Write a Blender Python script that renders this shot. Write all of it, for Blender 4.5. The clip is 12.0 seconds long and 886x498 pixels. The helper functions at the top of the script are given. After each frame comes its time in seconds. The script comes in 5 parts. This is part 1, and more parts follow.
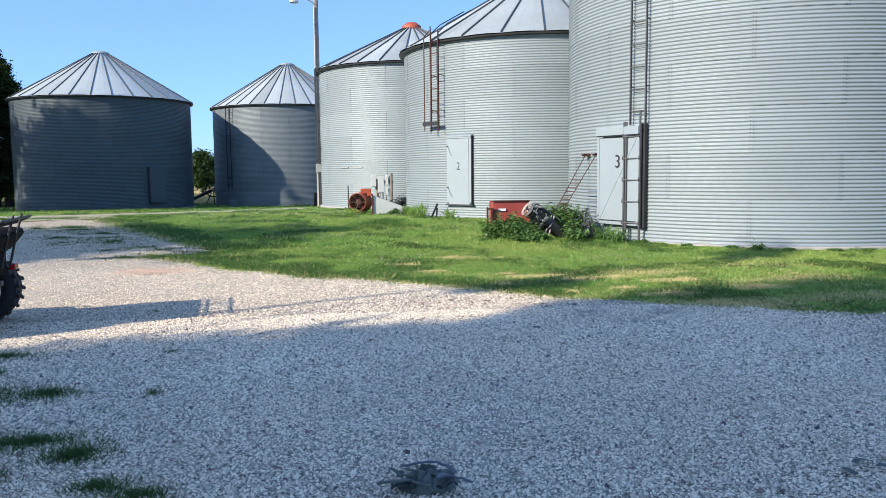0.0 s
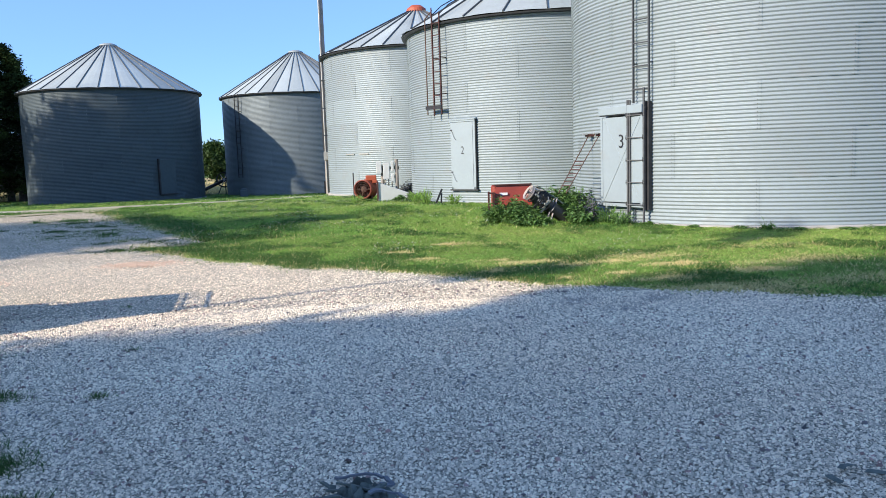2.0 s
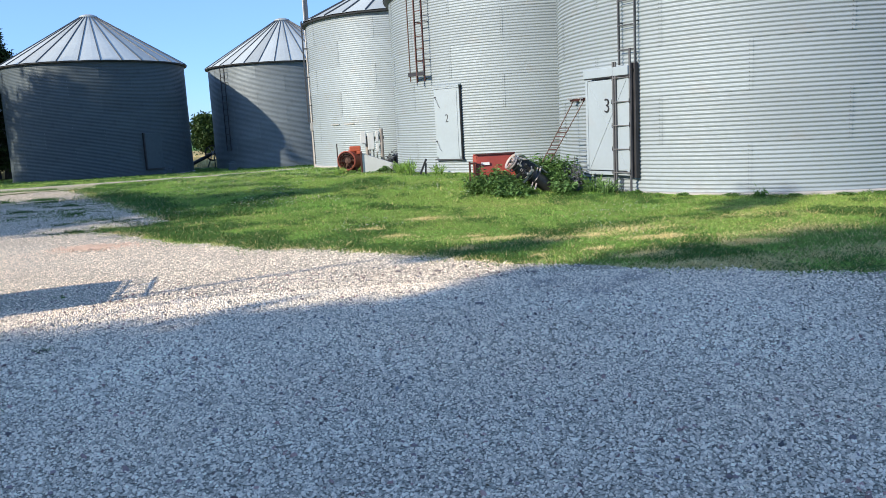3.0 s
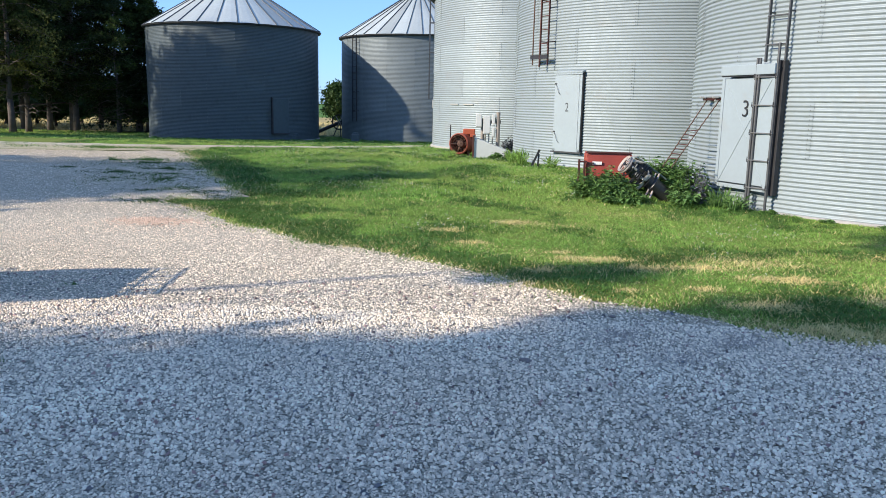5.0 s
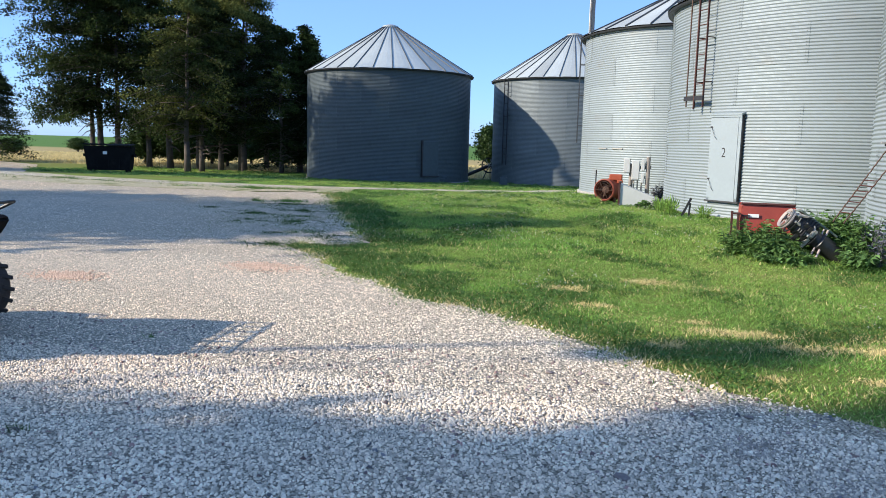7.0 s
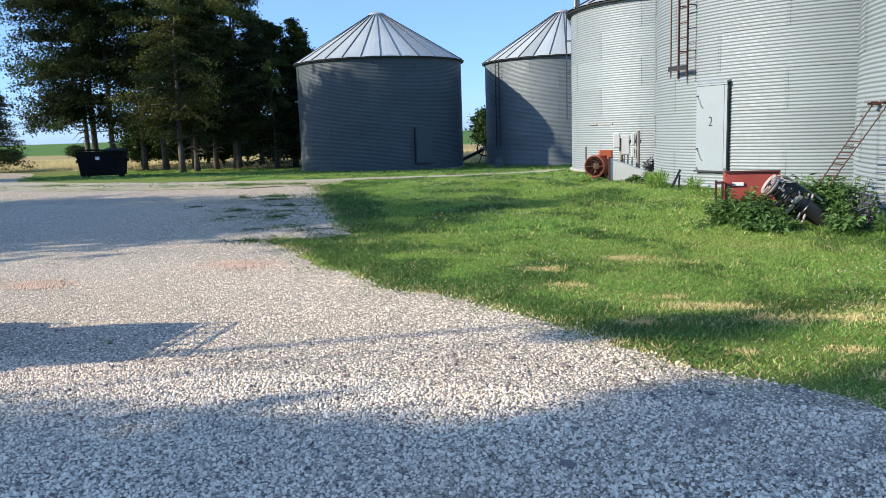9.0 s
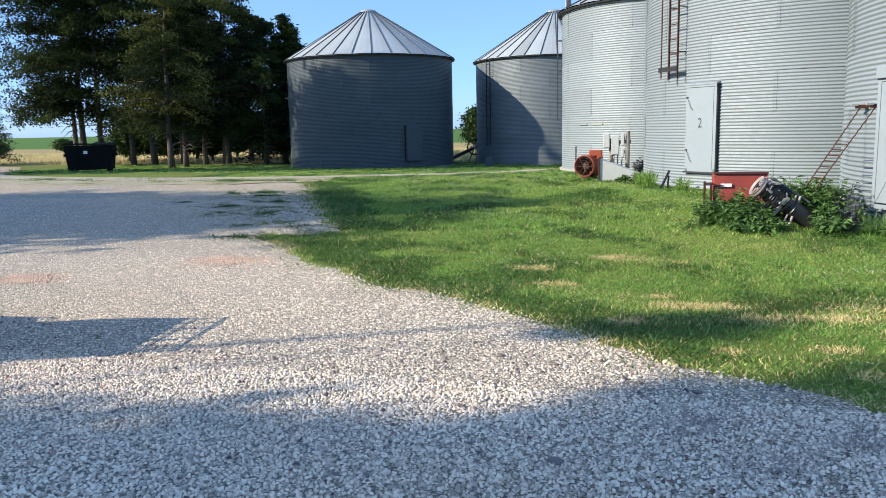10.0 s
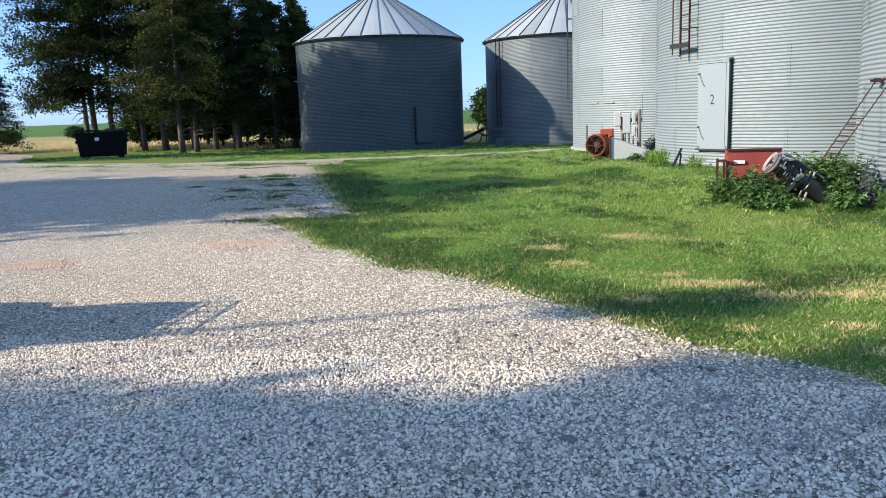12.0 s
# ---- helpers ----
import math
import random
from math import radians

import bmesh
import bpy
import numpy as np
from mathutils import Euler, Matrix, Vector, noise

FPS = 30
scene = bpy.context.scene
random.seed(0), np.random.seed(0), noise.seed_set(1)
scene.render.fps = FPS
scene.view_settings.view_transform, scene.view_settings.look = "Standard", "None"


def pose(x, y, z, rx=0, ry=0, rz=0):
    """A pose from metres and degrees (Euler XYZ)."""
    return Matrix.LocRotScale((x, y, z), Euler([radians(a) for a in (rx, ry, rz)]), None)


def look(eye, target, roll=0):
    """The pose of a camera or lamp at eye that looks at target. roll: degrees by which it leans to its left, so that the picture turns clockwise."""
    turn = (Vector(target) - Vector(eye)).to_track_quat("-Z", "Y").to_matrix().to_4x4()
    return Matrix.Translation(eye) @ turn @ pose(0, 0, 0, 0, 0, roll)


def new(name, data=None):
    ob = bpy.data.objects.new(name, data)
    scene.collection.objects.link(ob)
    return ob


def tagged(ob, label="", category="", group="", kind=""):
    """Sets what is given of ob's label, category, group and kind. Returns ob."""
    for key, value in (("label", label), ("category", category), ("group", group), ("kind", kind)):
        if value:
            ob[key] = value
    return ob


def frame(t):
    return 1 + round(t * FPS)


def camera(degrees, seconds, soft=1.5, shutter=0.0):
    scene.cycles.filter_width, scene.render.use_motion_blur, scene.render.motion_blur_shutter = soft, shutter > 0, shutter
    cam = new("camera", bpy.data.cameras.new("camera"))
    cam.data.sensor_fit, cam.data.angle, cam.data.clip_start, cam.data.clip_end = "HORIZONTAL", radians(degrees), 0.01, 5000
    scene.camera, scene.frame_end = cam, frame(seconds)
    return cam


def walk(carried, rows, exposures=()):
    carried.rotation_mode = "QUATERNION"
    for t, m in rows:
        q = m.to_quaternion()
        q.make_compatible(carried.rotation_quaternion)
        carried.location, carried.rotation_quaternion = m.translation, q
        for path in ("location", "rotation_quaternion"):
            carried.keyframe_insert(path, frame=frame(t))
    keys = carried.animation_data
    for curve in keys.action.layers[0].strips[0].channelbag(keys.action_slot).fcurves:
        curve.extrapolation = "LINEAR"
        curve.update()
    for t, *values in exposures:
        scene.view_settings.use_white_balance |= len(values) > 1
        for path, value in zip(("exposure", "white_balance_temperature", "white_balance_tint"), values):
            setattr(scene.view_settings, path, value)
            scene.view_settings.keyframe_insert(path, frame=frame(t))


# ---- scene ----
cam = camera(59.4, 12.0, soft=0.55)
PATH = [
    (0, (-1.28, -1.262, 1.44), (-1.06, 0.715, 1.239), -0.6),
    (0.5, (-1.265, -1.267, 1.43), (-1.126, 0.718, 1.23), -0.7),
    (1, (-1.199, -1.245, 1.426), (-1.035, 0.736, 1.208), -1.2),
    (1.5, (-1.044, -1.169, 1.42), (-0.879, 0.811, 1.193), -1.9),
    (2, (-0.869, -0.935, 1.412), (-0.7, 1.044, 1.175), -1.9),
    (2.5, (-0.687, -0.667, 1.424), (-0.502, 1.306, 1.157), -2.4),
    (2.7, (-0.572, -0.536, 1.414), (-0.395, 1.436, 1.129), -2.7),
    (4.3, (0.09, 0.583, 1.505), (0.085, 2.538, 1.083), -1.3),
    (4.5, (0.156, 0.713, 1.532), (0.088, 2.67, 1.123), -0.6),
    (5, (0.194, 1.004, 1.533), (0.034, 2.964, 1.17), 1.2),
    (5.5, (0.204, 1.283, 1.56), (-0.059, 3.242, 1.254), 1.7),
    (6, (0.35, 1.546, 1.564), (-0.083, 3.479, 1.286), 1.9),
    (6.5, (0.448, 1.761, 1.563), (-0.071, 3.672, 1.289), 1.7),
    (6.7, (0.446, 1.837, 1.563), (-0.092, 3.744, 1.295), 1.9),
    (8.3, (0.795, 2.177, 1.558), (0.182, 4.063, 1.298), -1.0),
    (8.5, (0.795, 2.186, 1.548), (0.197, 4.075, 1.275), -1.5),
    (9, (0.792, 2.183, 1.548), (0.224, 4.077, 1.247), -1.9),
    (9.5, (0.787, 2.176, 1.548), (0.241, 4.076, 1.241), -1.3),
    (10, (0.79, 2.167, 1.545), (0.249, 4.068, 1.239), -1.2),
    (10.5, (0.788, 2.168, 1.545), (0.248, 4.067, 1.23), -1.2),
    (11, (0.786, 2.172, 1.536), (0.229, 4.064, 1.202), -1.4),
    (11.5, (0.785, 2.155, 1.542), (0.212, 4.038, 1.19), -1.7),
    (12, (0.79, 2.18, 1.532), (0.221, 4.065, 1.181), -2.1),
]
walk(cam, [(t, look(eye, target, roll)) for t, eye, target, roll in PATH], [(0.0, 1.07, 6360, 8), (12.0, 1.04, 6500, 8)])

# ---- world and sun ----
SUN_DIR = Vector((0.880, 0.475, -0.515)).normalized()
sun = new("sun", bpy.data.lights.new("sun", "SUN"))
sun.data.energy, sun.data.angle, sun.data.color = 3.4, radians(0.53), (1.0, 0.87, 0.72)
sun.matrix_world = look((0, 0, 30), Vector((0, 0, 30)) + SUN_DIR)
world = bpy.data.worlds.new("world")
scene.world = world
world.use_nodes = True
sky = world.node_tree.nodes.new("ShaderNodeTexSky")
sky.sky_type, sky.sun_disc = "NISHITA", False
sky.sun_elevation = math.asin(-SUN_DIR.z)
sky.sun_rotation = math.atan2(-SUN_DIR.x, -SUN_DIR.y)
sky.altitude = 1500
sky.air_density, sky.dust_density, sky.ozone_density = 0.8, 2.0, 7.0
haze = world.node_tree.nodes.new("ShaderNodeMix")
haze.data_type = "RGBA"
haze.inputs[0].default_value, haze.inputs[7].default_value = 0.6, (0.72, 1.22, 2.35, 1.0)
world.node_tree.links.new(sky.outputs[0], haze.inputs[6])
world.node_tree.links.new(haze.outputs[2], world.node_tree.nodes["Background"].inputs[0])
world.node_tree.nodes["Background"].inputs[1].default_value = 0.188

# ---- materials ----


def material(name, base, rough=0.7, metal=0.0, vary=0.15, scale=6.0, fine=60.0, bump=0.0, bump_scale=None, spec=0.5, hue=None,
             per_object=0.0, per_island=0.0, stain=None, stain_amount=0.0, stain_scale=2.0, translucent=0.0):
    """A node material: base colour with variation at two scales, optional second hue, stains, bump, and per-piece differences."""
    m = bpy.data.materials.new(name)
    m.use_nodes = True
    nt = m.node_tree
    n, l = nt.nodes, nt.links
    bsdf = n["Principled BSDF"]
    coords = n.new("ShaderNodeTexCoord")

    def tex(s, detail=4.0):
        t = n.new("ShaderNodeTexNoise")
        t.inputs["Scale"].default_value, t.inputs["Detail"].default_value = s, detail
        l.new(coords.outputs["Object"], t.inputs["Vector"])
        return t.outputs["Fac"]

    def mix(fac, a, b, kind="MIX"):
        x = n.new("ShaderNodeMix")
        x.data_type, x.blend_type = "RGBA", kind
        for k, v in ((0, fac), (6, a), (7, b)):
            if isinstance(v, (int, float)):
                x.inputs[k].default_value = v
            elif isinstance(v, tuple):
                x.inputs[k].default_value = (*v, 1)
            else:
                l.new(v, x.inputs[k])
        return x.outputs[2]

    def span(v, a, b, c, d):
        r = n.new("ShaderNodeMapRange")
        for k, w in zip((1, 2, 3, 4), (a, b, c, d)):
            r.inputs[k].default_value = w
        l.new(v, r.inputs[0])
        return r.outputs[0]

    big, small = tex(scale), tex(fine, 6.0)
    light = tuple(min(1.0, c * (1 + vary)) for c in base)
    dark = tuple(c * (1 - vary) for c in base)
    col = mix(span(big, 0.3, 0.7, 0, 1), dark, light)
    col = mix(span(small, 0.3, 0.7, 0, 0.5), col, tuple(c * (1 - vary * 1.4) for c in base))
    if hue:
        col = mix(span(tex(scale * 0.45), 0.42, 0.62, 0, 1), col, hue)
    if stain:
        col = mix(span(tex(stain_scale, 8.0), 0.66 - 0.2 * stain_amount, 0.74, 0, stain_amount), col, stain)
    if per_object:
        info = n.new("ShaderNodeObjectInfo")
        col = mix(1.0, col, mix(span(info.outputs["Random"], 0, 1, 0, 1), (1 - per_object,) * 3, (1 + per_object * 0.6,) * 3), "MULTIPLY")
    if per_island:
        geo = n.new("ShaderNodeNewGeometry")
        col = mix(1.0, col, mix(geo.outputs["Random Per Island"], (1 - per_island,) * 3, (1 + per_island * 0.7,) * 3), "MULTIPLY")
    l.new(col, bsdf.inputs["Base Color"])
    l.new(span(small, 0.2, 0.8, max(0.03, rough - 0.1), min(1, rough + 0.1)), bsdf.inputs["Roughness"])
    bsdf.inputs["Metallic"].default_value = metal
    bsdf.inputs["Specular IOR Level"].default_value = spec
    if bump:
        b = n.new("ShaderNodeBump")
        b.inputs["Strength"].default_value, b.inputs["Distance"].default_value = 0.7, bump
        l.new(tex(bump_scale or fine, 6.0), b.inputs["Height"])
        l.new(b.outputs[0], bsdf.inputs["Normal"])
    if translucent:
        out = n["Material Output"]
        tr, add = n.new("ShaderNodeBsdfTranslucent"), n.new("ShaderNodeMixShader")
        l.new(col, tr.inputs[0])
        add.inputs[0].default_value = translucent
        l.new(bsdf.outputs[0], add.inputs[1])
        l.new(tr.outputs[0], add.inputs[2])
        l.new(add.outputs[0], out.inputs[0])
    return m


GALV = material("galvanized_steel", (0.268, 0.315, 0.335), 0.6, 0.2, 0.06, 0.7, 9.0, per_object=0.07, stain=(0.27, 0.27, 0.26), stain_amount=0.5, stain_scale=1.3)
# base colour kept below the lit wall's tone, towards its shaded half
GALV_HALF_SHADE = material("half_shade_galvanized_steel", (0.165, 0.195, 0.210), 0.55, 0.15, 0.10, 0.6, 8.0, spec=0.2, per_object=0.08, stain=(0.13, 0.15, 0.16), stain_amount=0.5)
# galvanized steel with the trees' shade put into its base colour
GALV_SHADED = material("shade_darkened_galvanized_steel", (0.082, 0.105, 0.118), 0.55, 0.15, 0.10, 0.6, 8.0, spec=0.2, per_object=0.08, stain=(0.066, 0.080, 0.088), stain_amount=0.5)
ROOF = material("roof_steel", (0.46, 0.50, 0.475), 0.45, 0.2, 0.10, 0.8, 10.0, per_object=0.22)
RIB = material("roof_rib_steel", (0.10, 0.105, 0.11), 0.5, 0.5, 0.1, 2.0, 20.0)
BOLT = material("weathered_bolt", (0.19, 0.19, 0.19), 0.6, 0.4, 0.2)
LADDER = material("weathered_ladder_steel", (0.10, 0.103, 0.108), 0.5, 0.5, 0.2, 4.0, 30.0)
DARK_STEEL = material("dark_steel", (0.06, 0.06, 0.065), 0.5, 0.7, 0.2, 5.0, 40.0)
# dark base colour stands for the shadow line and gap under the eaves
EAVE_SHADE = material("eave_shadow_steel", (0.06, 0.062, 0.066), 0.55, 0.5, 0.15)
DOOR_PAINT = material("pale_door_paint", (0.30, 0.355, 0.385), 0.5, 0.1, 0.05, 1.5, 14.0, stain=(0.30, 0.29, 0.27), stain_amount=0.4, stain_scale=2.0)
BLACK_PAINT = material("black_marking", (0.02, 0.02, 0.022), 0.6)
RUST_RED = material("rust_red_steel", (0.085, 0.028, 0.022), 0.6, 0.2, 0.25, 3.0, 40.0, stain=(0.12, 0.05, 0.03), stain_amount=0.5)
ORANGE = material("faded_orange_paint", (0.40, 0.085, 0.035), 0.55, 0.0, 0.15, 4.0, 30.0, stain=(0.25, 0.08, 0.04), stain_amount=0.5)
RED_PAINT = material("faded_red_paint", (0.33, 0.055, 0.036), 0.55, 0.0, 0.18, 2.0, 25.0, stain=(0.30, 0.12, 0.08), stain_amount=0.6)
FADED_RED = material("rusty_red_paint", (0.26, 0.065, 0.04), 0.6, 0.0, 0.2, 4.0, 30.0, stain=(0.16, 0.07, 0.045), stain_amount=0.6)
RUST = material("rusty_iron", (0.12, 0.068, 0.05), 0.75, 0.3, 0.3, 6.0, 50.0)
CONCRETE = material("weathered_concrete", (0.42, 0.40, 0.37), 0.9, 0, 0.15, 3.0, 50.0, bump=0.01)
WOOD_POLE = material("weathered_pole_wood", (0.29, 0.26, 0.23), 0.85, 0, 0.25, 3.0, 40.0, bump=0.01)
BOX_GREY = material("grey_enamel", (0.56, 0.58, 0.56), 0.4, 0.0, 0.06, 3.0, 20.0, stain=(0.45, 0.40, 0.34), stain_amount=0.3)
PIPE_GREY = material("grey_conduit", (0.42, 0.41, 0.38), 0.5, 0.4, 0.1)
RUBBER = material("black_rubber", (0.018, 0.018, 0.02), 0.8, 0, 0.2, 8.0, 60.0, bump=0.004)
FAIRING = material("scuffed_black_fairing", (0.007, 0.007, 0.008), 0.9, 0, 0.2, spec=0.15)
MUD_RUBBER = material("dusty_rubber", (0.10, 0.085, 0.068), 0.9, 0, 0.25, 8.0, 50.0, bump=0.004)
PLASTIC_BLACK = material("black_plastic", (0.008, 0.008, 0.009), 0.85, 0, 0.15)
ALUMINIUM = material("cast_aluminium", (0.62, 0.62, 0.62), 0.3, 0.9, 0.05)
DUMPSTER = material("black_dumpster_paint", (0.009, 0.009, 0.010), 0.8, 0.0, 0.3, 2.0, 20.0, spec=0.12, stain=(0.03, 0.025, 0.022), stain_amount=0.3)
WHITE = material("white_plastic", (0.75, 0.75, 0.72), 0.5, 0, 0.05)
CLOTH = material("dirty_dark_cloth", (0.12, 0.14, 0.125), 0.95, 0, 0.3, 20.0, 120.0)
STRAP = material("grey_strap", (0.15, 0.165, 0.19), 0.8, 0, 0.2, 20.0, 120.0)
BARK = material("tree_bark", (0.095, 0.078, 0.064), 0.95, 0, 0.3, 4.0, 30.0, bump=0.03, bump_scale=14.0)
NEEDLES = material("conifer_foliage", (0.020, 0.033, 0.012), 0.7, 0, 0.3, 0.6, 5.0, per_island=0.45, hue=(0.058, 0.088, 0.023), spec=0.1, translucent=0.25)
# lighter copy of the conifer foliage, with sunlight put into its colour
LIT_NEEDLES = material("lit_conifer_foliage", (0.035, 0.050, 0.015), 0.7, 0, 0.35, 0.5, 5.0, per_island=0.5, hue=(0.17, 0.19, 0.05), spec=0.1, translucent=0.3)
LEAVES = material("broad_foliage", (0.050, 0.095, 0.025), 0.65, 0, 0.3, 0.6, 5.0, per_island=0.4, spec=0.25, translucent=0.25)
WEED = material("weed_leaves", (0.145, 0.265, 0.075), 0.5, 0, 0.3, 3.0, 15.0, per_island=0.45, spec=0.3, translucent=0.25)
DARK_WEED = material("dark_weed_leaves", (0.14, 0.145, 0.165), 0.6, 0, 0.25, 2.0, 15.0, per_island=0.4, translucent=0.15)
BLADES = material("grass_blades", (0.265, 0.46, 0.10), 0.6, 0, 0.22, 0.5, 5.0, hue=(0.36, 0.50, 0.12), per_island=0.58, spec=0.25, translucent=0.45)
CLOVER = material("clover_leaves", (0.105, 0.215, 0.045), 0.6, 0, 0.22, 0.7, 6.0, per_island=0.4, spec=0.25, translucent=0.3)
DARK_TURF = material("dark_low_turf", (0.085, 0.15, 0.045), 0.7, 0, 0.25, 1.0, 6.0, per_island=0.4, spec=0.2, translucent=0.2)
STRAW = material("dry_straw", (0.76, 0.63, 0.30), 0.8, 0, 0.2, 3.0, 20.0, per_island=0.3, translucent=0.2)
FLOWER = material("white_clover_flower", (0.72, 0.72, 0.62), 0.8, 0, 0.1)
STONE = material("limestone_gravel", (0.90, 0.77, 0.60), 0.85, 0, 0.14, 0.8, 60.0, per_island=0.46, hue=(0.87, 0.72, 0.545), spec=0.1)
CLAY = material("orange_clay_dust", (0.70, 0.50, 0.36), 0.95, 0, 0.15, 3.0, 60.0, bump=0.01, bump_scale=60.0)
BIG_STONE = material("dark_field_stone", (0.24, 0.20, 0.185), 0.85, 0, 0.25, 8.0, 60.0, per_object=0.3)


def gravel_sheet_material(name, base, grassy=0.0, loose=None):
    """Packed limestone: cell-sized stones in colour and relief, with dusty and clay-tinted areas."""
    m = material(name, base, 0.9, 0, 0.10, 0.35, 30.0, spec=0.3, hue=(base[0] * 1.02, base[1] * 0.96, base[2] * 0.88))
    nt = m.node_tree
    n, l = nt.nodes, nt.links
    bsdf = n["Principled BSDF"]
    co = n.new("ShaderNodeTexCoord")
    cell = n.new("ShaderNodeTexVoronoi")
    cell.inputs["Scale"].default_value = 66.0
    l.new(co.outputs["Object"], cell.inputs["Vector"])
    ramp = n.new("ShaderNodeMapRange")
    ramp.inputs[3].default_value, ramp.inputs[4].default_value = 0.66, 1.14
    sep = n.new("ShaderNodeSeparateColor")
    l.new(cell.outputs["Color"], sep.inputs[0])
    l.new(sep.outputs[0], ramp.inputs[0])
    mul = n.new("ShaderNodeMix")
    mul.data_type, mul.blend_type = "RGBA", "MULTIPLY"
    mul.inputs[0].default_value = 1.0
    src = bsdf.inputs["Base Color"].links[0].from_socket
    l.new(src, mul.inputs[6])
    l.new(ramp.outputs[0], mul.inputs[7])
    # shade in the gaps between stone cells, multiplied into the colour
    gap_shade = n.new("ShaderNodeMapRange")
    for k, w in zip((1, 2, 3, 4), (0.40, 0.66, 1.0, 0.40)):
        gap_shade.inputs[k].default_value = w
    l.new(cell.outputs["Distance"], gap_shade.inputs[0])
    gap = n.new("ShaderNodeMix")
    gap.data_type, gap.blend_type = "RGBA", "MULTIPLY"
    gap.inputs[0].default_value = 1.0
    l.new(mul.outputs[2], gap.inputs[6])
    l.new(gap_shade.outputs[0], gap.inputs[7])
    col = gap.outputs[2]
    if loose:
        # near bed darkened for shaded gaps between loose stones, packed pale dust beyond
        sep2, wob = n.new("ShaderNodeSeparateXYZ"), n.new("ShaderNodeTexNoise")
        wob.inputs["Scale"].default_value = 0.7
        l.new(co.outputs["Object"], wob.inputs["Vector"])
        l.new(co.outputs["Object"], sep2.inputs[0])
        add = n.new("ShaderNodeMath")
        add.operation = "MULTIPLY_ADD"
        add.inputs[1].default_value = 3.0
        l.new(wob.outputs["Fac"], add.inputs[0])
        l.new(sep2.outputs[1], add.inputs[2])
        r3 = n.new("ShaderNodeMapRange")
        r3.inputs[1].default_value, r3.inputs[2].default_value, r3.inputs[3].default_value = 6.5, 9.5, loose
        l.new(add.outputs[0], r3.inputs[0])
        lane = n.new("ShaderNodeMix")
        lane.data_type, lane.blend_type = "RGBA", "MULTIPLY"
        lane.inputs[0].default_value = 1.0
        l.new(col, lane.inputs[6])
        l.new(r3.outputs[0], lane.inputs[7])
        col = lane.outputs[2]
    if grassy:
        no = n.new("ShaderNodeTexNoise")
        no.inputs["Scale"].default_value, no.inputs["Detail"].default_value = 1.1, 8.0
        l.new(co.outputs["Object"], no.inputs["Vector"])
        r2 = n.new("ShaderNodeMapRange")
        r2.inputs[1].default_value, r2.inputs[2].default_value, r2.inputs[4].default_value = 0.62 - 0.3 * grassy, 0.68, 0.85
        l.new(no.outputs["Fac"], r2.inputs[0])
        g = n.new("ShaderNodeMix")
        g.data_type = "RGBA"
        g.inputs[7].default_value = (0.17, 0.21, 0.055, 1)
        l.new(r2.outputs[0], g.inputs[0])
        l.new(col, g.inputs[6])
        col = g.outputs[2]
    l.new(col, bsdf.inputs["Base Color"])
    b = n.new("ShaderNodeBump")
    b.inputs["Strength"].default_value, b.inputs["Distance"].default_value = 0.9, 0.02
    b.invert = True
    l.new(cell.outputs["Distance"], b.inputs["Height"])
    l.new(b.outputs[0], bsdf.inputs["Normal"])
    return m


GRAVEL = gravel_sheet_material("gravel_bed", (0.73, 0.65, 0.50), loose=0.80)
THIN_GRAVEL = gravel_sheet_material("thin_grassy_gravel", (0.74, 0.69, 0.47), 0.25)
TRACK = gravel_sheet_material("dusty_track", (0.84, 0.78, 0.60), 0.25)


def ground_material():
    """Turf near the bins, dry tan grass beyond the trees, and a green crop field out to the horizon."""
    m = material("ground_cover", (0.16, 0.22, 0.045), 0.95, 0, 0.25, 0.25, 8.0, hue=(0.17, 0.19, 0.05), spec=0.1, bump=0.03, bump_scale=30.0)
    nt = m.node_tree
    n, l = nt.nodes, nt.links
    bsdf = n["Principled BSDF"]
    col = bsdf.inputs["Base Color"].links[0].from_socket
    co, sep = n.new("ShaderNodeTexCoord"), n.new("ShaderNodeSeparateXYZ")
    wob = n.new("ShaderNodeTexNoise")
    wob.inputs["Scale"].default_value = 0.05
    l.new(co.outputs["Object"], wob.inputs["Vector"])
    l.new(co.outputs["Object"], sep.inputs[0])
    add = n.new("ShaderNodeMath")
    add.operation = "MULTIPLY_ADD"
    l.new(wob.outputs["Fac"], add.inputs[0])
    add.inputs[1].default_value = 16.0
    l.new(sep.outputs[1], add.inputs[2])
    fine = n.new("ShaderNodeTexNoise")
    fine.inputs["Scale"].default_value, fine.inputs["Detail"].default_value = 0.6, 8.0
    l.new(co.outputs["Object"], fine.inputs["Vector"])
    for edge, width, a, b in ((57.0, 5.0, (0.30, 0.24, 0.10), (0.42, 0.34, 0.16)), (116.0, 5.0, (0.075, 0.155, 0.03), (0.11, 0.20, 0.045))):
        r = n.new("ShaderNodeMapRange")
        r.inputs[1].default_value, r.inputs[2].default_value = edge - width, edge + width
        l.new(add.outputs[0], r.inputs[0])
        hue = n.new("ShaderNodeMix")
        hue.data_type = "RGBA"
        hue.inputs[6].default_value, hue.inputs[7].default_value = (*a, 1), (*b, 1)
        l.new(fine.outputs["Fac"], hue.inputs[0])
        x = n.new("ShaderNodeMix")
        x.data_type = "RGBA"
        l.new(r.outputs[0], x.inputs[0])
        l.new(col, x.inputs[6])
        l.new(hue.outputs[2], x.inputs[7])
        col = x.outputs[2]
    l.new(col, bsdf.inputs["Base Color"])
    return m


GROUND = ground_material()

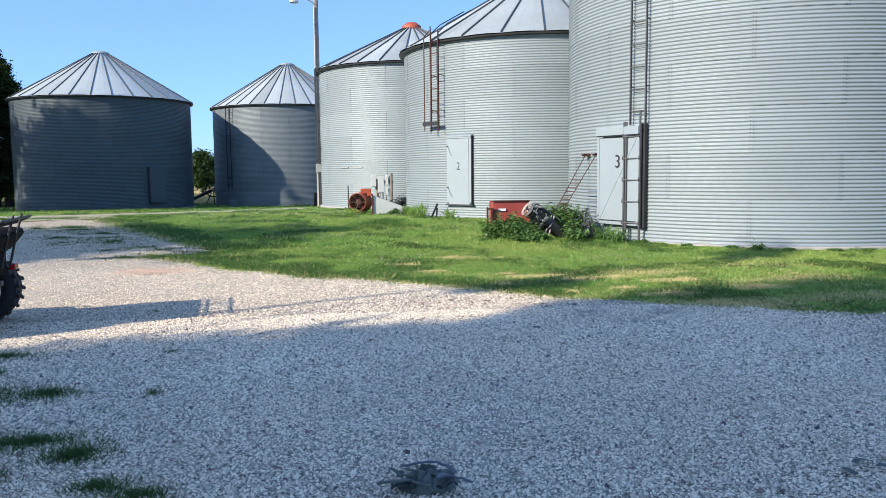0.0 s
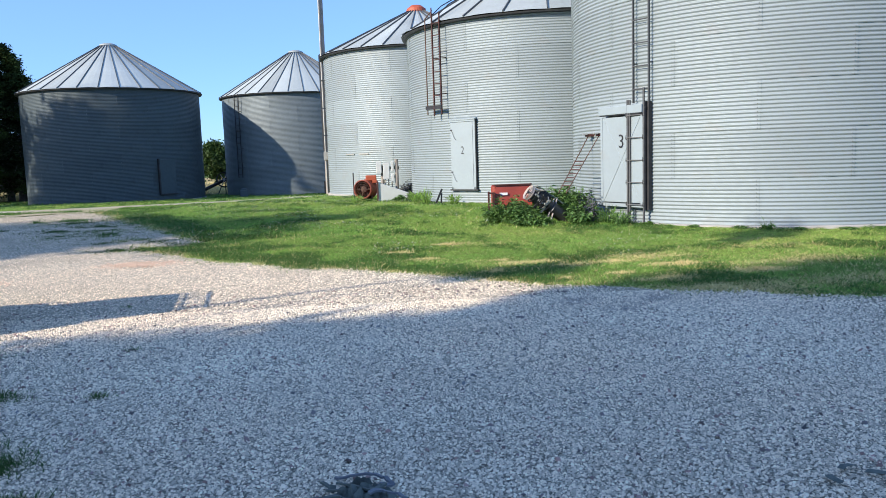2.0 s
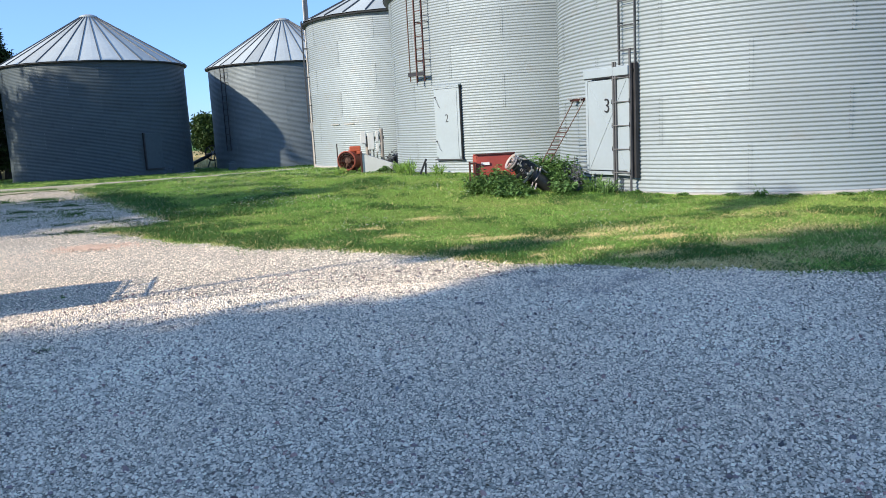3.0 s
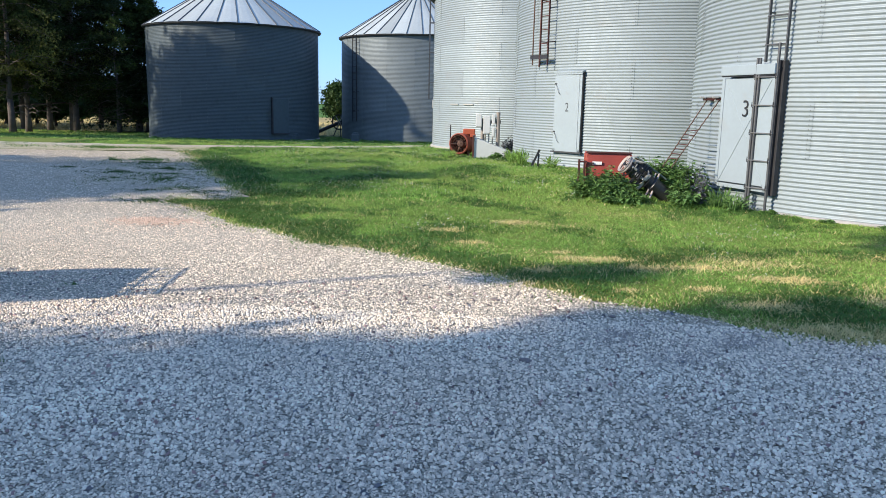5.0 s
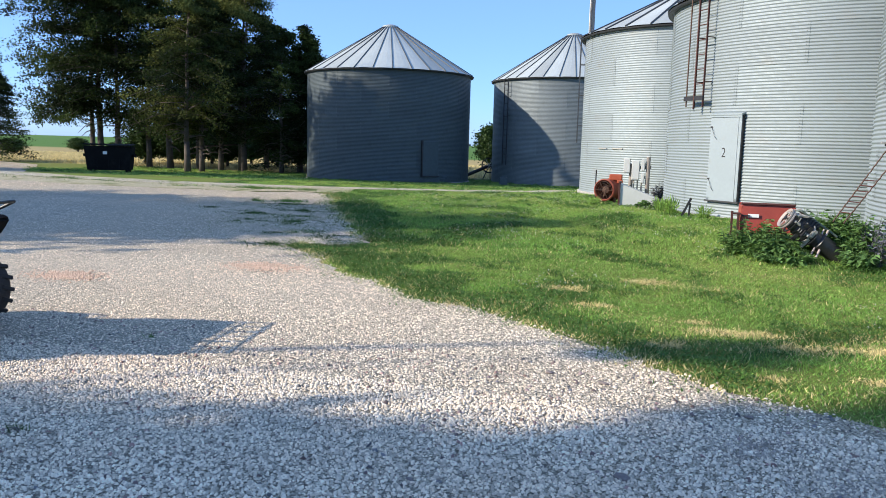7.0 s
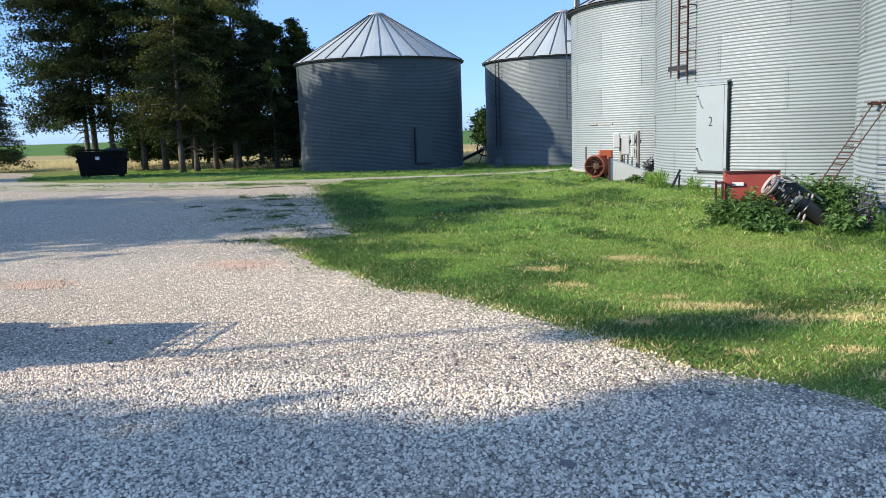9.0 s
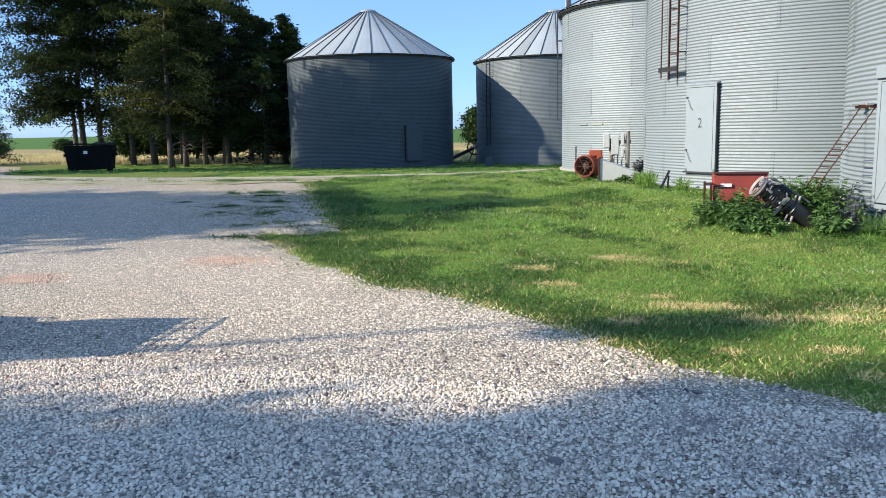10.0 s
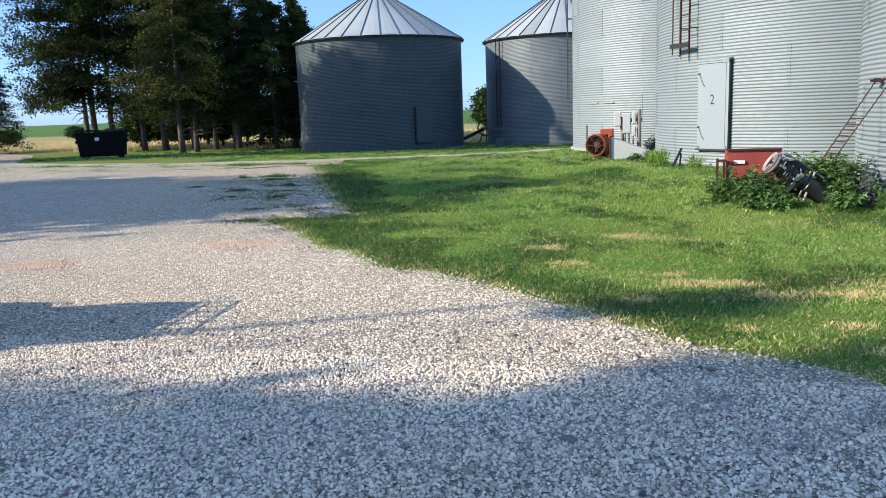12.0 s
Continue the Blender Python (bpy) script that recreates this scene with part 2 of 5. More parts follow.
# ---- building helpers ----


def thing(name, at, label, category, group="", kind=""):
    ob = new(name)
    ob.location = at
    ob.empty_display_size = 0.1
    return tagged(ob, label, category, group, kind)


def link_mesh(name, me, mats, parent=None, label="", m=None):
    for x in mats if isinstance(mats, (list, tuple)) else [mats]:
        if x.name not in me.materials:
            me.materials.append(x)
    ob = new(name, me)
    if parent:
        ob.parent = parent
    if m is not None:
        ob.matrix_basis = m
    return tagged(ob, label)


def part(name, bm, mats, parent=None, label="", m=None, smooth=False):
    """Links a bmesh as one mesh object under a thing or a part."""
    me = bpy.data.meshes.new(name)
    bmesh.ops.recalc_face_normals(bm, faces=bm.faces)
    bm.to_mesh(me)
    bm.free()
    if smooth:
        me.shade_smooth()
        me.set_sharp_from_angle(angle=radians(40))
    return link_mesh(name, me, mats, parent, label, m)


def box(bm, sx, sy, sz, m=Matrix(), bevel=0.0):
    vs = bmesh.ops.create_cube(bm, size=1.0, matrix=m @ Matrix.Diagonal((sx, sy, sz, 1)))["verts"]
    if bevel:
        es = list({e for v in vs for e in v.link_edges})
        bmesh.ops.bevel(bm, geom=es, offset=bevel, segments=2, affect="EDGES", profile=0.6)
    return bm


def rod(bm, a, b, r1, r2=None, seg=8):
    a, b = Vector(a), Vector(b)
    d = b - a
    m = Matrix.Translation((a + b) / 2) @ d.to_track_quat("Z", "Y").to_matrix().to_4x4()
    bmesh.ops.create_cone(bm, cap_ends=True, segments=seg, radius1=r1, radius2=r1 if r2 is None else r2, depth=d.length, matrix=m)
    return bm


def bent(bm, pts, r, seg=8):
    """A tube of one radius along points, with balls at the bends."""
    for a, b in zip(pts, pts[1:]):
        rod(bm, a, b, r, seg=seg)
    for p in pts[1:-1]:
        bmesh.ops.create_uvsphere(bm, u_segments=seg, v_segments=5, radius=r, matrix=Matrix.Translation(p))
    return bm


def lathe(bm, profile, seg=32, m=Matrix(), close=False):
    """Turns (radius, height) pairs round the z axis of m."""
    rings = []
    for r, z in profile:
        rings.append([bm.verts.new(m @ Vector((r * math.cos(2 * math.pi * i / seg), r * math.sin(2 * math.pi * i / seg), z))) for i in range(seg)])
    pairs = list(zip(rings, rings[1:])) + ([(rings[-1], rings[0])] if close else [])
    for p, q in pairs:
        for i in range(seg):
            bm.faces.new((p[i], p[(i + 1) % seg], q[(i + 1) % seg], q[i]))
    return bm


def soup(name, tris):
    """A mesh of loose triangles from an array (n, 3, 3)."""
    tris = np.asarray(tris, np.float32)
    me = bpy.data.meshes.new(name)
    n = len(tris)
    me.vertices.add(n * 3)
    me.vertices.foreach_set("co", tris.ravel())
    me.loops.add(n * 3)
    me.loops.foreach_set("vertex_index", np.arange(n * 3, dtype=np.int32))
    me.polygons.add(n)
    me.polygons.foreach_set("loop_start", np.arange(0, n * 3, 3, dtype=np.int32))
    me.update(calc_edges=True)
    me.validate()
    return me


def indexed(name, verts, faces, smooth=False):
    """A mesh from vertex and face arrays; faces all have the same number of corners."""
    verts, faces = np.asarray(verts, np.float32), np.asarray(faces, np.int32)
    me = bpy.data.meshes.new(name)
    me.vertices.add(len(verts))
    me.vertices.foreach_set("co", verts.ravel())
    me.loops.add(faces.size)
    me.loops.foreach_set("vertex_index", faces.ravel())
    me.polygons.add(len(faces))
    me.polygons.foreach_set("loop_start", np.arange(0, faces.size, faces.shape[1], dtype=np.int32))
    if smooth:
        me.polygons.foreach_set("use_smooth", np.ones(len(faces), bool))
    me.update(calc_edges=True)
    return me


def lie(y):
    """Height of the ground: a low crown under the near bins, falling away to the far ones."""
    y = np.asarray(y, float)
    up, down = np.clip((y - 8.0) / 11.0, 0, 1), np.clip((y - 24.0) / 19.0, 0, 1)
    return 0.14 * up * up * (3 - 2 * up) - 0.54 * down * down * (3 - 2 * down)


rng = np.random.default_rng(7)
TAU = 2 * math.pi

# ---- ground ----


def ground_sheet():
    ax = np.concatenate([[-3000, -1200, -500, -220, -120], np.arange(-80, 41, 4.0), [80, 160, 400, 1200, 3000]])
    ay = np.concatenate([[-3000, -800, -200, -60], np.arange(-30, 8, 5.0), np.arange(8, 44, 1.0), [50, 60, 80, 110, 160, 300, 700, 1500, 3000]])
    X, Y = np.meshgrid(ax, ay)
    Z = lie(Y) - 0.012
    far = np.clip((np.hypot(X, Y) - 150) / 400, 0, 1)
    Z = Z + far * 1.2 * np.sin(X / 310.0 + 0.6) * np.cos(Y / 420.0)
    v = np.stack([X, Y, Z], -1).reshape(-1, 3)
    w = len(ax)
    i = np.arange(len(ay) - 1)[:, None] * w + np.arange(w - 1)[None]
    f = np.stack([i, i + 1, i + 1 + w, i + w], -1).reshape(-1, 4)
    ob = link_mesh("ground", indexed("ground", v, f, True), GROUND)
    return tagged(ob, "mown green turf, dry grass and far crop field", "ground", kind="structure")


ground_sheet()

# outline of the gravel yard, along the turf from east to west and back round behind
YARD_EDGE = ((30.0, -3.6), (14.0, 1.6), (8.0, 3.9), (3.87, 5.75), (2.51, 6.19), (1.99, 6.66), (1.4, 6.98), (0.87, 7.28), (0.23, 7.85), (-0.15, 8.22), (-0.91, 8.75),
             (-1.76, 9.27), (-2.49, 9.77), (-3.12, 10.36), (-3.99, 11.25), (-4.5, 11.81), (-5.0, 12.22), (-4.72, 12.53), (-3.92, 12.79), (-4.14, 13.45), (-4.93, 14.63), (-6.13, 16.81),
             (-7.36, 19.26), (-8.34, 21.44), (-9.43, 22.02), (-10.64, 21.31), (-15.5, 21.0), (-19.0, 24.0), (-24.0, 26.8), (-40.0, 44.2), (-47.0, 47.5), (-75.0, 55.0), (-75.0, -30.0), (30.0, -30.0))


def ragged(points, step, amount, closed=True):
    """Points along a polyline at even steps, shifted by smooth noise."""
    out = []
    pts = list(points) + ([points[0]] if closed else [])
    for (ax, ay), (bx, by) in zip(pts, pts[1:]):
        n = max(1, int(math.hypot(bx - ax, by - ay) / (step if abs(ax) < 20 and -8 < ay else step * 12)))
        for k in range(n):
            x, y = ax + (bx - ax) * k / n, ay + (by - ay) * k / n
            d = noise.noise_vector(Vector((x * 1.7, y * 1.7, 3.0))) * amount + noise.noise_vector(Vector((x * 6.0, y * 6.0, 9.0))) * amount * 0.5
            out.append((x + d.x, y + d.y))
    if not closed:
        out.append(tuple(points[-1]))
    return out


def inside(poly, x, y):
    """Which of the points lie inside a polygon."""
    x, y = np.asarray(x, float), np.asarray(y, float)
    r = np.zeros(x.shape, bool)
    px, py = np.array(poly).T
    qx, qy = np.roll(px, -1), np.roll(py, -1)
    for a, b, c, d in zip(px, py, qx, qy):
        if b != d:
            r ^= ((b > y) != (d > y)) & (x < (c - a) * (y - b) / (d - b) + a)
    return r


YARD = ragged(YARD_EDGE, 0.15, 0.20)


def gravel_yard():
    bm = bmesh.new()
    f = bm.faces.new([bm.verts.new((x, y, 0.0)) for x, y in YARD])
    for y in np.arange(8.0, 44.0, 1.0):
        bmesh.ops.bisect_plane(bm, geom=list(bm.verts) + list(bm.edges) + list(bm.faces), plane_co=(0, y, 0), plane_no=(0, 1, 0))
    for v in bm.verts:
        v.co.z = float(lie(v.co.y))
    bmesh.ops.triangulate(bm, faces=list(bm.faces))
    ob = part("gravel_yard", bm, GRAVEL)
    return tagged(ob, "pale crushed limestone gravel yard", "gravel yard", kind="structure")


def strip(name, line, widths, mat, label, lift):
    """A band of ground along a line, laid just above the turf."""
    v, f = [], []
    for k, ((x, y), w) in enumerate(zip(line, widths)):
        a, b = line[max(0, k - 1)], line[min(len(line) - 1, k + 1)]
        d = Vector((b[0] - a[0], b[1] - a[1])).normalized()
        for j in range(7):
            s = (j / 6 - 0.5) * (w + 0.5 * noise.noise(Vector((x * 0.8, y * 0.8, j // 4))))
            px, py = x - d.y * s, y + d.x * s
            v.append((px, py, float(lie(py)) + lift))
        if k:
            i = (k - 1) * 7
            f += [(i + j, i + j + 1, i + j + 8, i + j + 7) for j in range(6)]
    ob = link_mesh(name, indexed(name, v, f, True), mat)
    return tagged(ob, label, "track", kind="structure")


gravel_yard()
strip("thin_gravel_verge", ragged(((-24.0, 24.6), (-19.5, 23.2), (-15.4, 22.6), (-11.0, 22.9), (-8.7, 23.6)), 0.5, 0.15, False), [3.6] * 9 + [3.2] * 9 + [2.4] * 400, THIN_GRAVEL, "patchy tan gravel with short grass growing through", 0.006)
TRACK_LINE = ((-25.0, 25.6), (-19.0, 23.9), (-15.4, 23.7), (-12.0, 23.9), (-8.95, 24.6), (-5.64, 26.0), (-3.7, 28.0), (-3.3, 32.4), (-1.0, 37.2), (6.0, 41.0))
strip("farm_track", ragged(TRACK_LINE, 0.5, 0.12, False), [1.15] * 400, TRACK, "dusty pale wheel track through the turf", 0.012)

# ---- grain bins ----
PITCH = 0.0676


def wall_sheet_mesh(R, h, sheets, depth):
    """One corrugated wall sheet with its seam bolts; it laps over its neighbour by a few millimetres."""
    span, cols = TAU / sheets + 0.008, 9
    waves = round(h / PITCH)
    rows = waves * 6
    u, w = np.linspace(0, 1, cols + 1), np.linspace(0, 1, rows + 1)
    U, W = np.meshgrid(u, w)
    r = R + depth * np.sin(W * waves * TAU) + 0.006 * U
    v = np.stack([r * np.cos(U * span), r * np.sin(U * span), W * h], -1).reshape(-1, 3)
    i = np.arange(rows)[:, None] * (cols + 1) + np.arange(cols)[None]
    f = np.stack([i, i + 1, i + cols + 2, i + cols + 1], -1).reshape(-1, 4)
    spots = [(span * s, (k + 0.25) / waves * h) for s in (0.984,) for k in range(waves)]
    bv, bf = [], []
    for a, z in spots:
        c = np.array([math.cos(a), math.sin(a), 0]) * (R + depth + 0.002) + (0, 0, z)
        t = np.array([-math.sin(a), math.cos(a), 0]) * 0.006
        k = len(v) + len(bv)
        out = np.array([math.cos(a), math.sin(a), 0]) * 0.012
        bv += [c - t - (0, 0, 0.008), c + t - (0, 0, 0.008), c + t + (0, 0, 0.008), c - t + (0, 0, 0.008), c + out]
        bf += [(k + j, k + (j + 1) % 4, k + 4, k + 4) for j in range(4)]
    me = bpy.data.meshes.new("wall_sheet")
    allf = [tuple(q) for q in f] + [q[:3] for q in bf]
    me.from_pydata(np.concatenate([v, np.array(bv)]).tolist(), [], allf)
    me.polygons.foreach_set("material_index", [0] * len(f) + [1] * len(bf))
    me.polygons.foreach_set("use_smooth", [True] * len(f) + [False] * len(bf))
    me.update()
    return me


def roof_panel_mesh(re, rt, rise, panels):
    """One cone segment of the roof with a raised standing rib along one side."""
    span, rows = TAU / panels, 6
    bm = bmesh.new()
    grid = []
    for k in range(rows + 1):
        s = k / rows
        r = re + (rt - re) * s
        grid.append([bm.verts.new((r * math.cos(span * j / 3), r * math.sin(span * j / 3), rise * s + (0.012 if j in (1, 2) else 0))) for j in range(4)])
    for p, q in zip(grid, grid[1:]):
        for j in range(3):
            bm.faces.new((p[j], p[j + 1], q[j + 1], q[j]))
    a = Vector((re, 0, 0.02))
    b = Vector((rt, 0, rise + 0.02))
    d = (b - a).normalized()
    up = d.cross(Vector((0, 1, 0)))
    if up.z < 0:
        up = -up
    m = Matrix.Translation((a + b) / 2) @ Matrix((d, Vector((0, 1, 0)), up)).transposed().to_4x4()
    n0 = len(bm.faces)
    box(bm, (b - a).length, 0.024, 0.05, m)
    bm.faces.ensure_lookup_table()
    for f in bm.faces[n0:]:
        f.material_index = 1
    me = bpy.data.meshes.new("roof_panel")
    bm.to_mesh(me)
    bm.free()
    return me


def grain_bin(at, R, H, rise, rings, label, wall=GALV, sheets=9, panels=26, cap=ROOF, cap_r=0.42, turn=0.0, cap_h=0.14, depth=0.0085):
    x, y, z = at
    b = thing("grain_bin", (x, y, z), label, "grain bin", "corrugated steel grain bins")
    bm = bmesh.new()
    lathe(bm, [(R + 0.07, -0.45), (R + 0.07, -0.01), (R + 0.04, 0.005), (R - 0.1, 0.005)], 64)
    part("foundation", bm, CONCRETE, b, "concrete foundation ring", smooth=True)
    h = H / rings
    me = wall_sheet_mesh(R, h, sheets, depth)
    for k in range(rings):
        for s in range(sheets):
            link_mesh("wall_sheet", me, [wall, BOLT], b, m=pose(0, 0, k * h, 0, 0, turn + (s + 0.5 * (k % 2)) * 360 / sheets))
    bm = bmesh.new()
    lathe(bm, [(R + 0.005, H - 0.05), (R + 0.15, H - 0.035), (R + 0.16, H - 0.005), (R + 0.13, H + 0.01), (R + 0.02, H + 0.02)], 96)
    part("eave_band", bm, EAVE_SHADE, b, "overhanging eave, darkened for the shadow line and gap below it", smooth=True)
    me = roof_panel_mesh(R + 0.17, cap_r - 0.06, rise, panels)
    for k in range(panels):
        link_mesh("roof_panel", me, [ROOF, RIB], b, m=pose(0, 0, H + 0.02, 0, 0, k * 360 / panels + 4))
    bm = bmesh.new()
    lathe(bm, [(0.0, H + rise + cap_h), (cap_r * 0.55, H + rise + cap_h), (cap_r, H + rise + cap_h * 0.5), (cap_r + 0.05, H + rise - 0.02), (cap_r - 0.04, H + rise - 0.08)], 24)
    part("roof_cap", bm, cap, b, "round roof cap")
    return b


def on_wall(b, R, angle, z, out=0.0):
    """A pose on a bin's wall, in the bin's own space: x along the wall, y outward, z up."""
    a = radians(angle)
    return Matrix.Translation(((R + out) * math.cos(a), (R + out) * math.sin(a), z)) @ Matrix.Rotation(a - math.pi / 2, 4, "Z")


BIN_1 = grain_bin((7.641, 15.274, 0.065), 4.16, 6.5, 2.35, 8, "bright corrugated galvanized bin with the door marked 3", turn=0.0, depth=0.0112)
BIN_2 = grain_bin((4.473, 23.059, 0.145), 4.171, 4.84, 2.3, 6, "bright corrugated galvanized bin with the door marked 2", turn=8.0, panels=24, depth=0.0095)
BIN_3 = grain_bin((1.02, 29.66, 0.15), 3.62, 5.06, 1.72, 6, "corrugated galvanized bin with an orange roof cap, beside the fan", turn=3.0, cap=ORANGE, cap_r=0.36, panels=28, cap_h=0.24, sheets=8, depth=0.007)
BIN_4 = grain_bin((-5.2, 46.8, -0.42), 4.39, 5.55, 2.66, 7, "grey corrugated bin half in the shade of its neighbour, colour lowered for it", GALV_HALF_SHADE, turn=14.0, panels=34, depth=0.0045)
BIN_5 = grain_bin((-14.57, 42.5, -0.36), 4.42, 5.55, 2.58, 7, "corrugated galvanized bin, tree shade put into its colour", GALV_SHADED, turn=2.0, sheets=10, panels=30, depth=0.0045)


def digit(text, size, mat, parent, m, stroke=-0.003):
    cu = bpy.data.curves.new("marking", "FONT")
    cu.body, cu.size, cu.align_x, cu.align_y, cu.extrude = text, size, "CENTER", "CENTER", 0.002
    cu.offset = stroke
    tmp = new("marking_outline", cu)
    bpy.context.view_layer.update()
    me = bpy.data.meshes.new_from_object(tmp.evaluated_get(bpy.context.evaluated_depsgraph_get()))
    bpy.data.objects.remove(tmp)
    return link_mesh("number_marking", me, mat, parent, "hand-painted black number", m)


# door marked 2: a tall narrow walk-in door that stands proud of the wall
def tall_door():
    b = thing("bin_door", (0, 0, 0), "pale painted steel bin door marked 2, closed", "door")
    b.matrix_basis = BIN_2.matrix_basis @ on_wall(BIN_2, 4.171, -133.7, 0.0)
    bm = bmesh.new()
    box(bm, 0.07, 0.22, 1.86, pose(-0.375, 0.0, 1.29))
    box(bm, 0.07, 0.22, 1.86, pose(0.375, 0.0, 1.29))
    box(bm, 0.82, 0.22, 0.06, pose(0, 0.0, 0.39))
    part("door_frame", bm, DOOR_PAINT, b)
    bm = bmesh.new()
    box(bm, 0.86, 0.26, 0.04, pose(0, 0.03, 2.245) @ pose(0, 0, 0, -8), 0.008)
    box(bm, 0.84, 0.02, 0.07, pose(0, 0.13, 2.205))
    part("hood", bm, DOOR_PAINT, b, "projecting rain hood")
    bm = bmesh.new()
    box(bm, 0.68, 0.05, 1.76, pose(0.01, 0.085, 1.29), 0.01)
    panel = part("door_panel", bm, DOOR_PAINT, b, "smooth pale grey panel")
    digit("2", 0.30, BLACK_PAINT, panel, pose(0.015, 0.114, 1.40, 90, 0, 180) @ Matrix.Diagonal((0.8, 1, 1, 1)))
    for z in (1.83, 0.70):
        bm = bmesh.new()
        bent(bm, [(0.38, 0.115, z + 0.12), (0.33, 0.15, z + 0.06), (0.27, 0.15, z - 0.08), (0.22, 0.12, z - 0.14)], 0.005)
        box(bm, 0.06, 0.02, 0.03, pose(0.38, 0.115, z + 0.13))
        part("latch", bm, DARK_STEEL, b, "bent dark steel latch")
    # dark strip added for the shadow along the proud door's edge
    bm = bmesh.new()
    box(bm, 0.012, 0.17, 1.86, pose(-0.417, 0.0, 1.30))
    part("edge_strip", bm, DARK_STEEL, b, "dark strip standing in for the shadow along the door edge")
    bm = bmesh.new()
    box(bm, 0.92, 0.26, 0.035, pose(0, 0.0, 0.345))
    part("sill", bm, EAVE_SHADE, b)
    b.scale = (1, 0.62, 1)
    return b


tall_door()


def wide_door():
    b = thing("bin_door", (0, 0, 0), "pale steel bin door marked 3 with crossed braces", "door")
    b.matrix_basis = BIN_1.matrix_basis @ on_wall(BIN_1, 4.16, -154.4, 0.0)
    bm = bmesh.new()
    box(bm, 0.06, 0.26, 1.68, pose(-0.53, 0.0, 1.14))
    box(bm, 0.06, 0.26, 1.68, pose(0.53, 0.0, 1.14))
    box(bm, 1.12, 0.26, 0.06, pose(0, 0.0, 0.32))
    part("door_frame", bm, DOOR_PAINT, b)
    bm = bmesh.new()
    box(bm, 1.14, 0.30, 0.155, pose(0, 0.02, 2.095), 0.012)
    part("hood", bm, DOOR_PAINT, b, "boxed door header")
    bm = bmesh.new()
    box(bm, 1.12, 0.05, 0.018, pose(0, 0.125, 2.008))
    part("header_gap", bm, DARK_STEEL, b)
    bm = bmesh.new()
    box(bm, 1.0, 0.05, 1.60, pose(0, 0.10, 1.17), 0.008)
    panel = part("door_panel", bm, DOOR_PAINT, b, "flat pale grey panel")
    for s in (1, -1):
        bm = bmesh.new()
        box(bm, 1.84, 0.010, 0.030, pose(0, 0.126 + 0.002 * s, 1.17, 0, 58 * s, 0), 0.004)
        part("brace", bm, DOOR_PAINT, panel)
    digit("3", 0.36, BLACK_PAINT, panel, pose(-0.01, 0.138, 1.505, 90, 0, 180) @ Matrix.Diagonal((0.9, 1, 1, 1)), -0.003)
    bm = bmesh.new()
    box(bm, 0.04, 0.06, 0.22, pose(0.565, 0.06, 1.15), 0.006)
    part("hinge", bm, DARK_STEEL, b)
    return b


wide_door()


def ladder(name, mats, base, width, z0, z1, spacing, rail=0.02, rung=0.013, label="", standoffs=True, depth=0.2):
    b = thing(name, (0, 0, 0), label, "ladder")
    b.matrix_basis = base
    for s in (-1, 1):
        bm = bmesh.new()
        box(bm, rail * 1.1, rail * 2.2, z1 - z0, pose(s * width / 2, 0, (z0 + z1) / 2))
        part("rail", bm, mats, b)
    z = z0 + spacing * 0.6
    k = 0
    while z < z1:
        bm = bmesh.new()
        rod(bm, (-width / 2 - 0.02, 0.012, z), (width / 2 + 0.02, 0.012, z), rung, seg=6)
        part("rung", bm, mats, b)
        if standoffs and k % 3 == 1:
            for s in (-1, 1):
                bm = bmesh.new()
                box(bm, 0.03, depth, 0.02, pose(s * width / 2, -depth / 2, z + 0.05))
                part("bracket", bm, mats, b)
        z += spacing
        k += 1
    return b


# ladder beside the door marked 3: a heavier lower section that hangs in front of the fixed upper one
lad = ladder("bin_ladder", LADDER, BIN_1.matrix_basis @ on_wall(BIN_1, 4.16, -148.2, 0, 0.09), 0.35, 2.2, 6.6, 0.41, 0.020, 0.012, "galvanized steel ladder fixed up the bin wall", depth=0.09)


WORN = material("worn_rung_steel", (0.17, 0.17, 0.17), 0.5, 0.5, 0.2)


def drop_ladder():
    g = thing("drop_ladder", (0, 0, 0), "dark galvanized drop-down ladder section at the bin door", "ladder")
    g.matrix_basis = BIN_1.matrix_basis @ on_wall(BIN_1, 4.16, -149.1, 0, 0.15)
    for x, top in ((0.20, 2.26), (0.15, 2.26), (-0.175, 2.46)):
        bm = bmesh.new()
        rod(bm, (x, 0, -0.03), (x, 0, top), 0.021, seg=10)
        part("rail", bm, LADDER, g)
    for k in range(5):
        z = 0.34 + 0.41 * k
        bm = bmesh.new()
        box(bm, 0.43, 0.030, 0.018, pose(0.02, 0.012, z), 0.004)
        rung = part("rung", bm, WORN, g, "worn steel rung")
        for x in (0.215, -0.175):
            bm = bmesh.new()
            bent(bm, [(x, 0.03, z + 0.05), (x, 0.035, z - 0.02), (x, 0.0, z - 0.04)], 0.006, 5)
            part("hook", bm, DARK_STEEL, rung)
    bm = bmesh.new()
    box(bm, 0.035, 0.145, 1.97, pose(-0.185, -0.078, 1.23), 0.004)
    box(bm, 0.055, 0.012, 1.97, pose(-0.215, -0.06, 1.23), 0.003)
    box(bm, 0.012, 0.09, 1.97, pose(-0.247, -0.09, 1.23), 0.003)
    part("guard_channel", bm, DARK_STEEL, g, "dark steel guard channel along the wall")
    for x in (0.175, -0.20):
        bm = bmesh.new()
        box(bm, 0.03, 0.16, 0.03, pose(x, -0.075, 2.10))
        part("bracket", bm, DARK_STEEL, g)
    return g


drop_ladder()

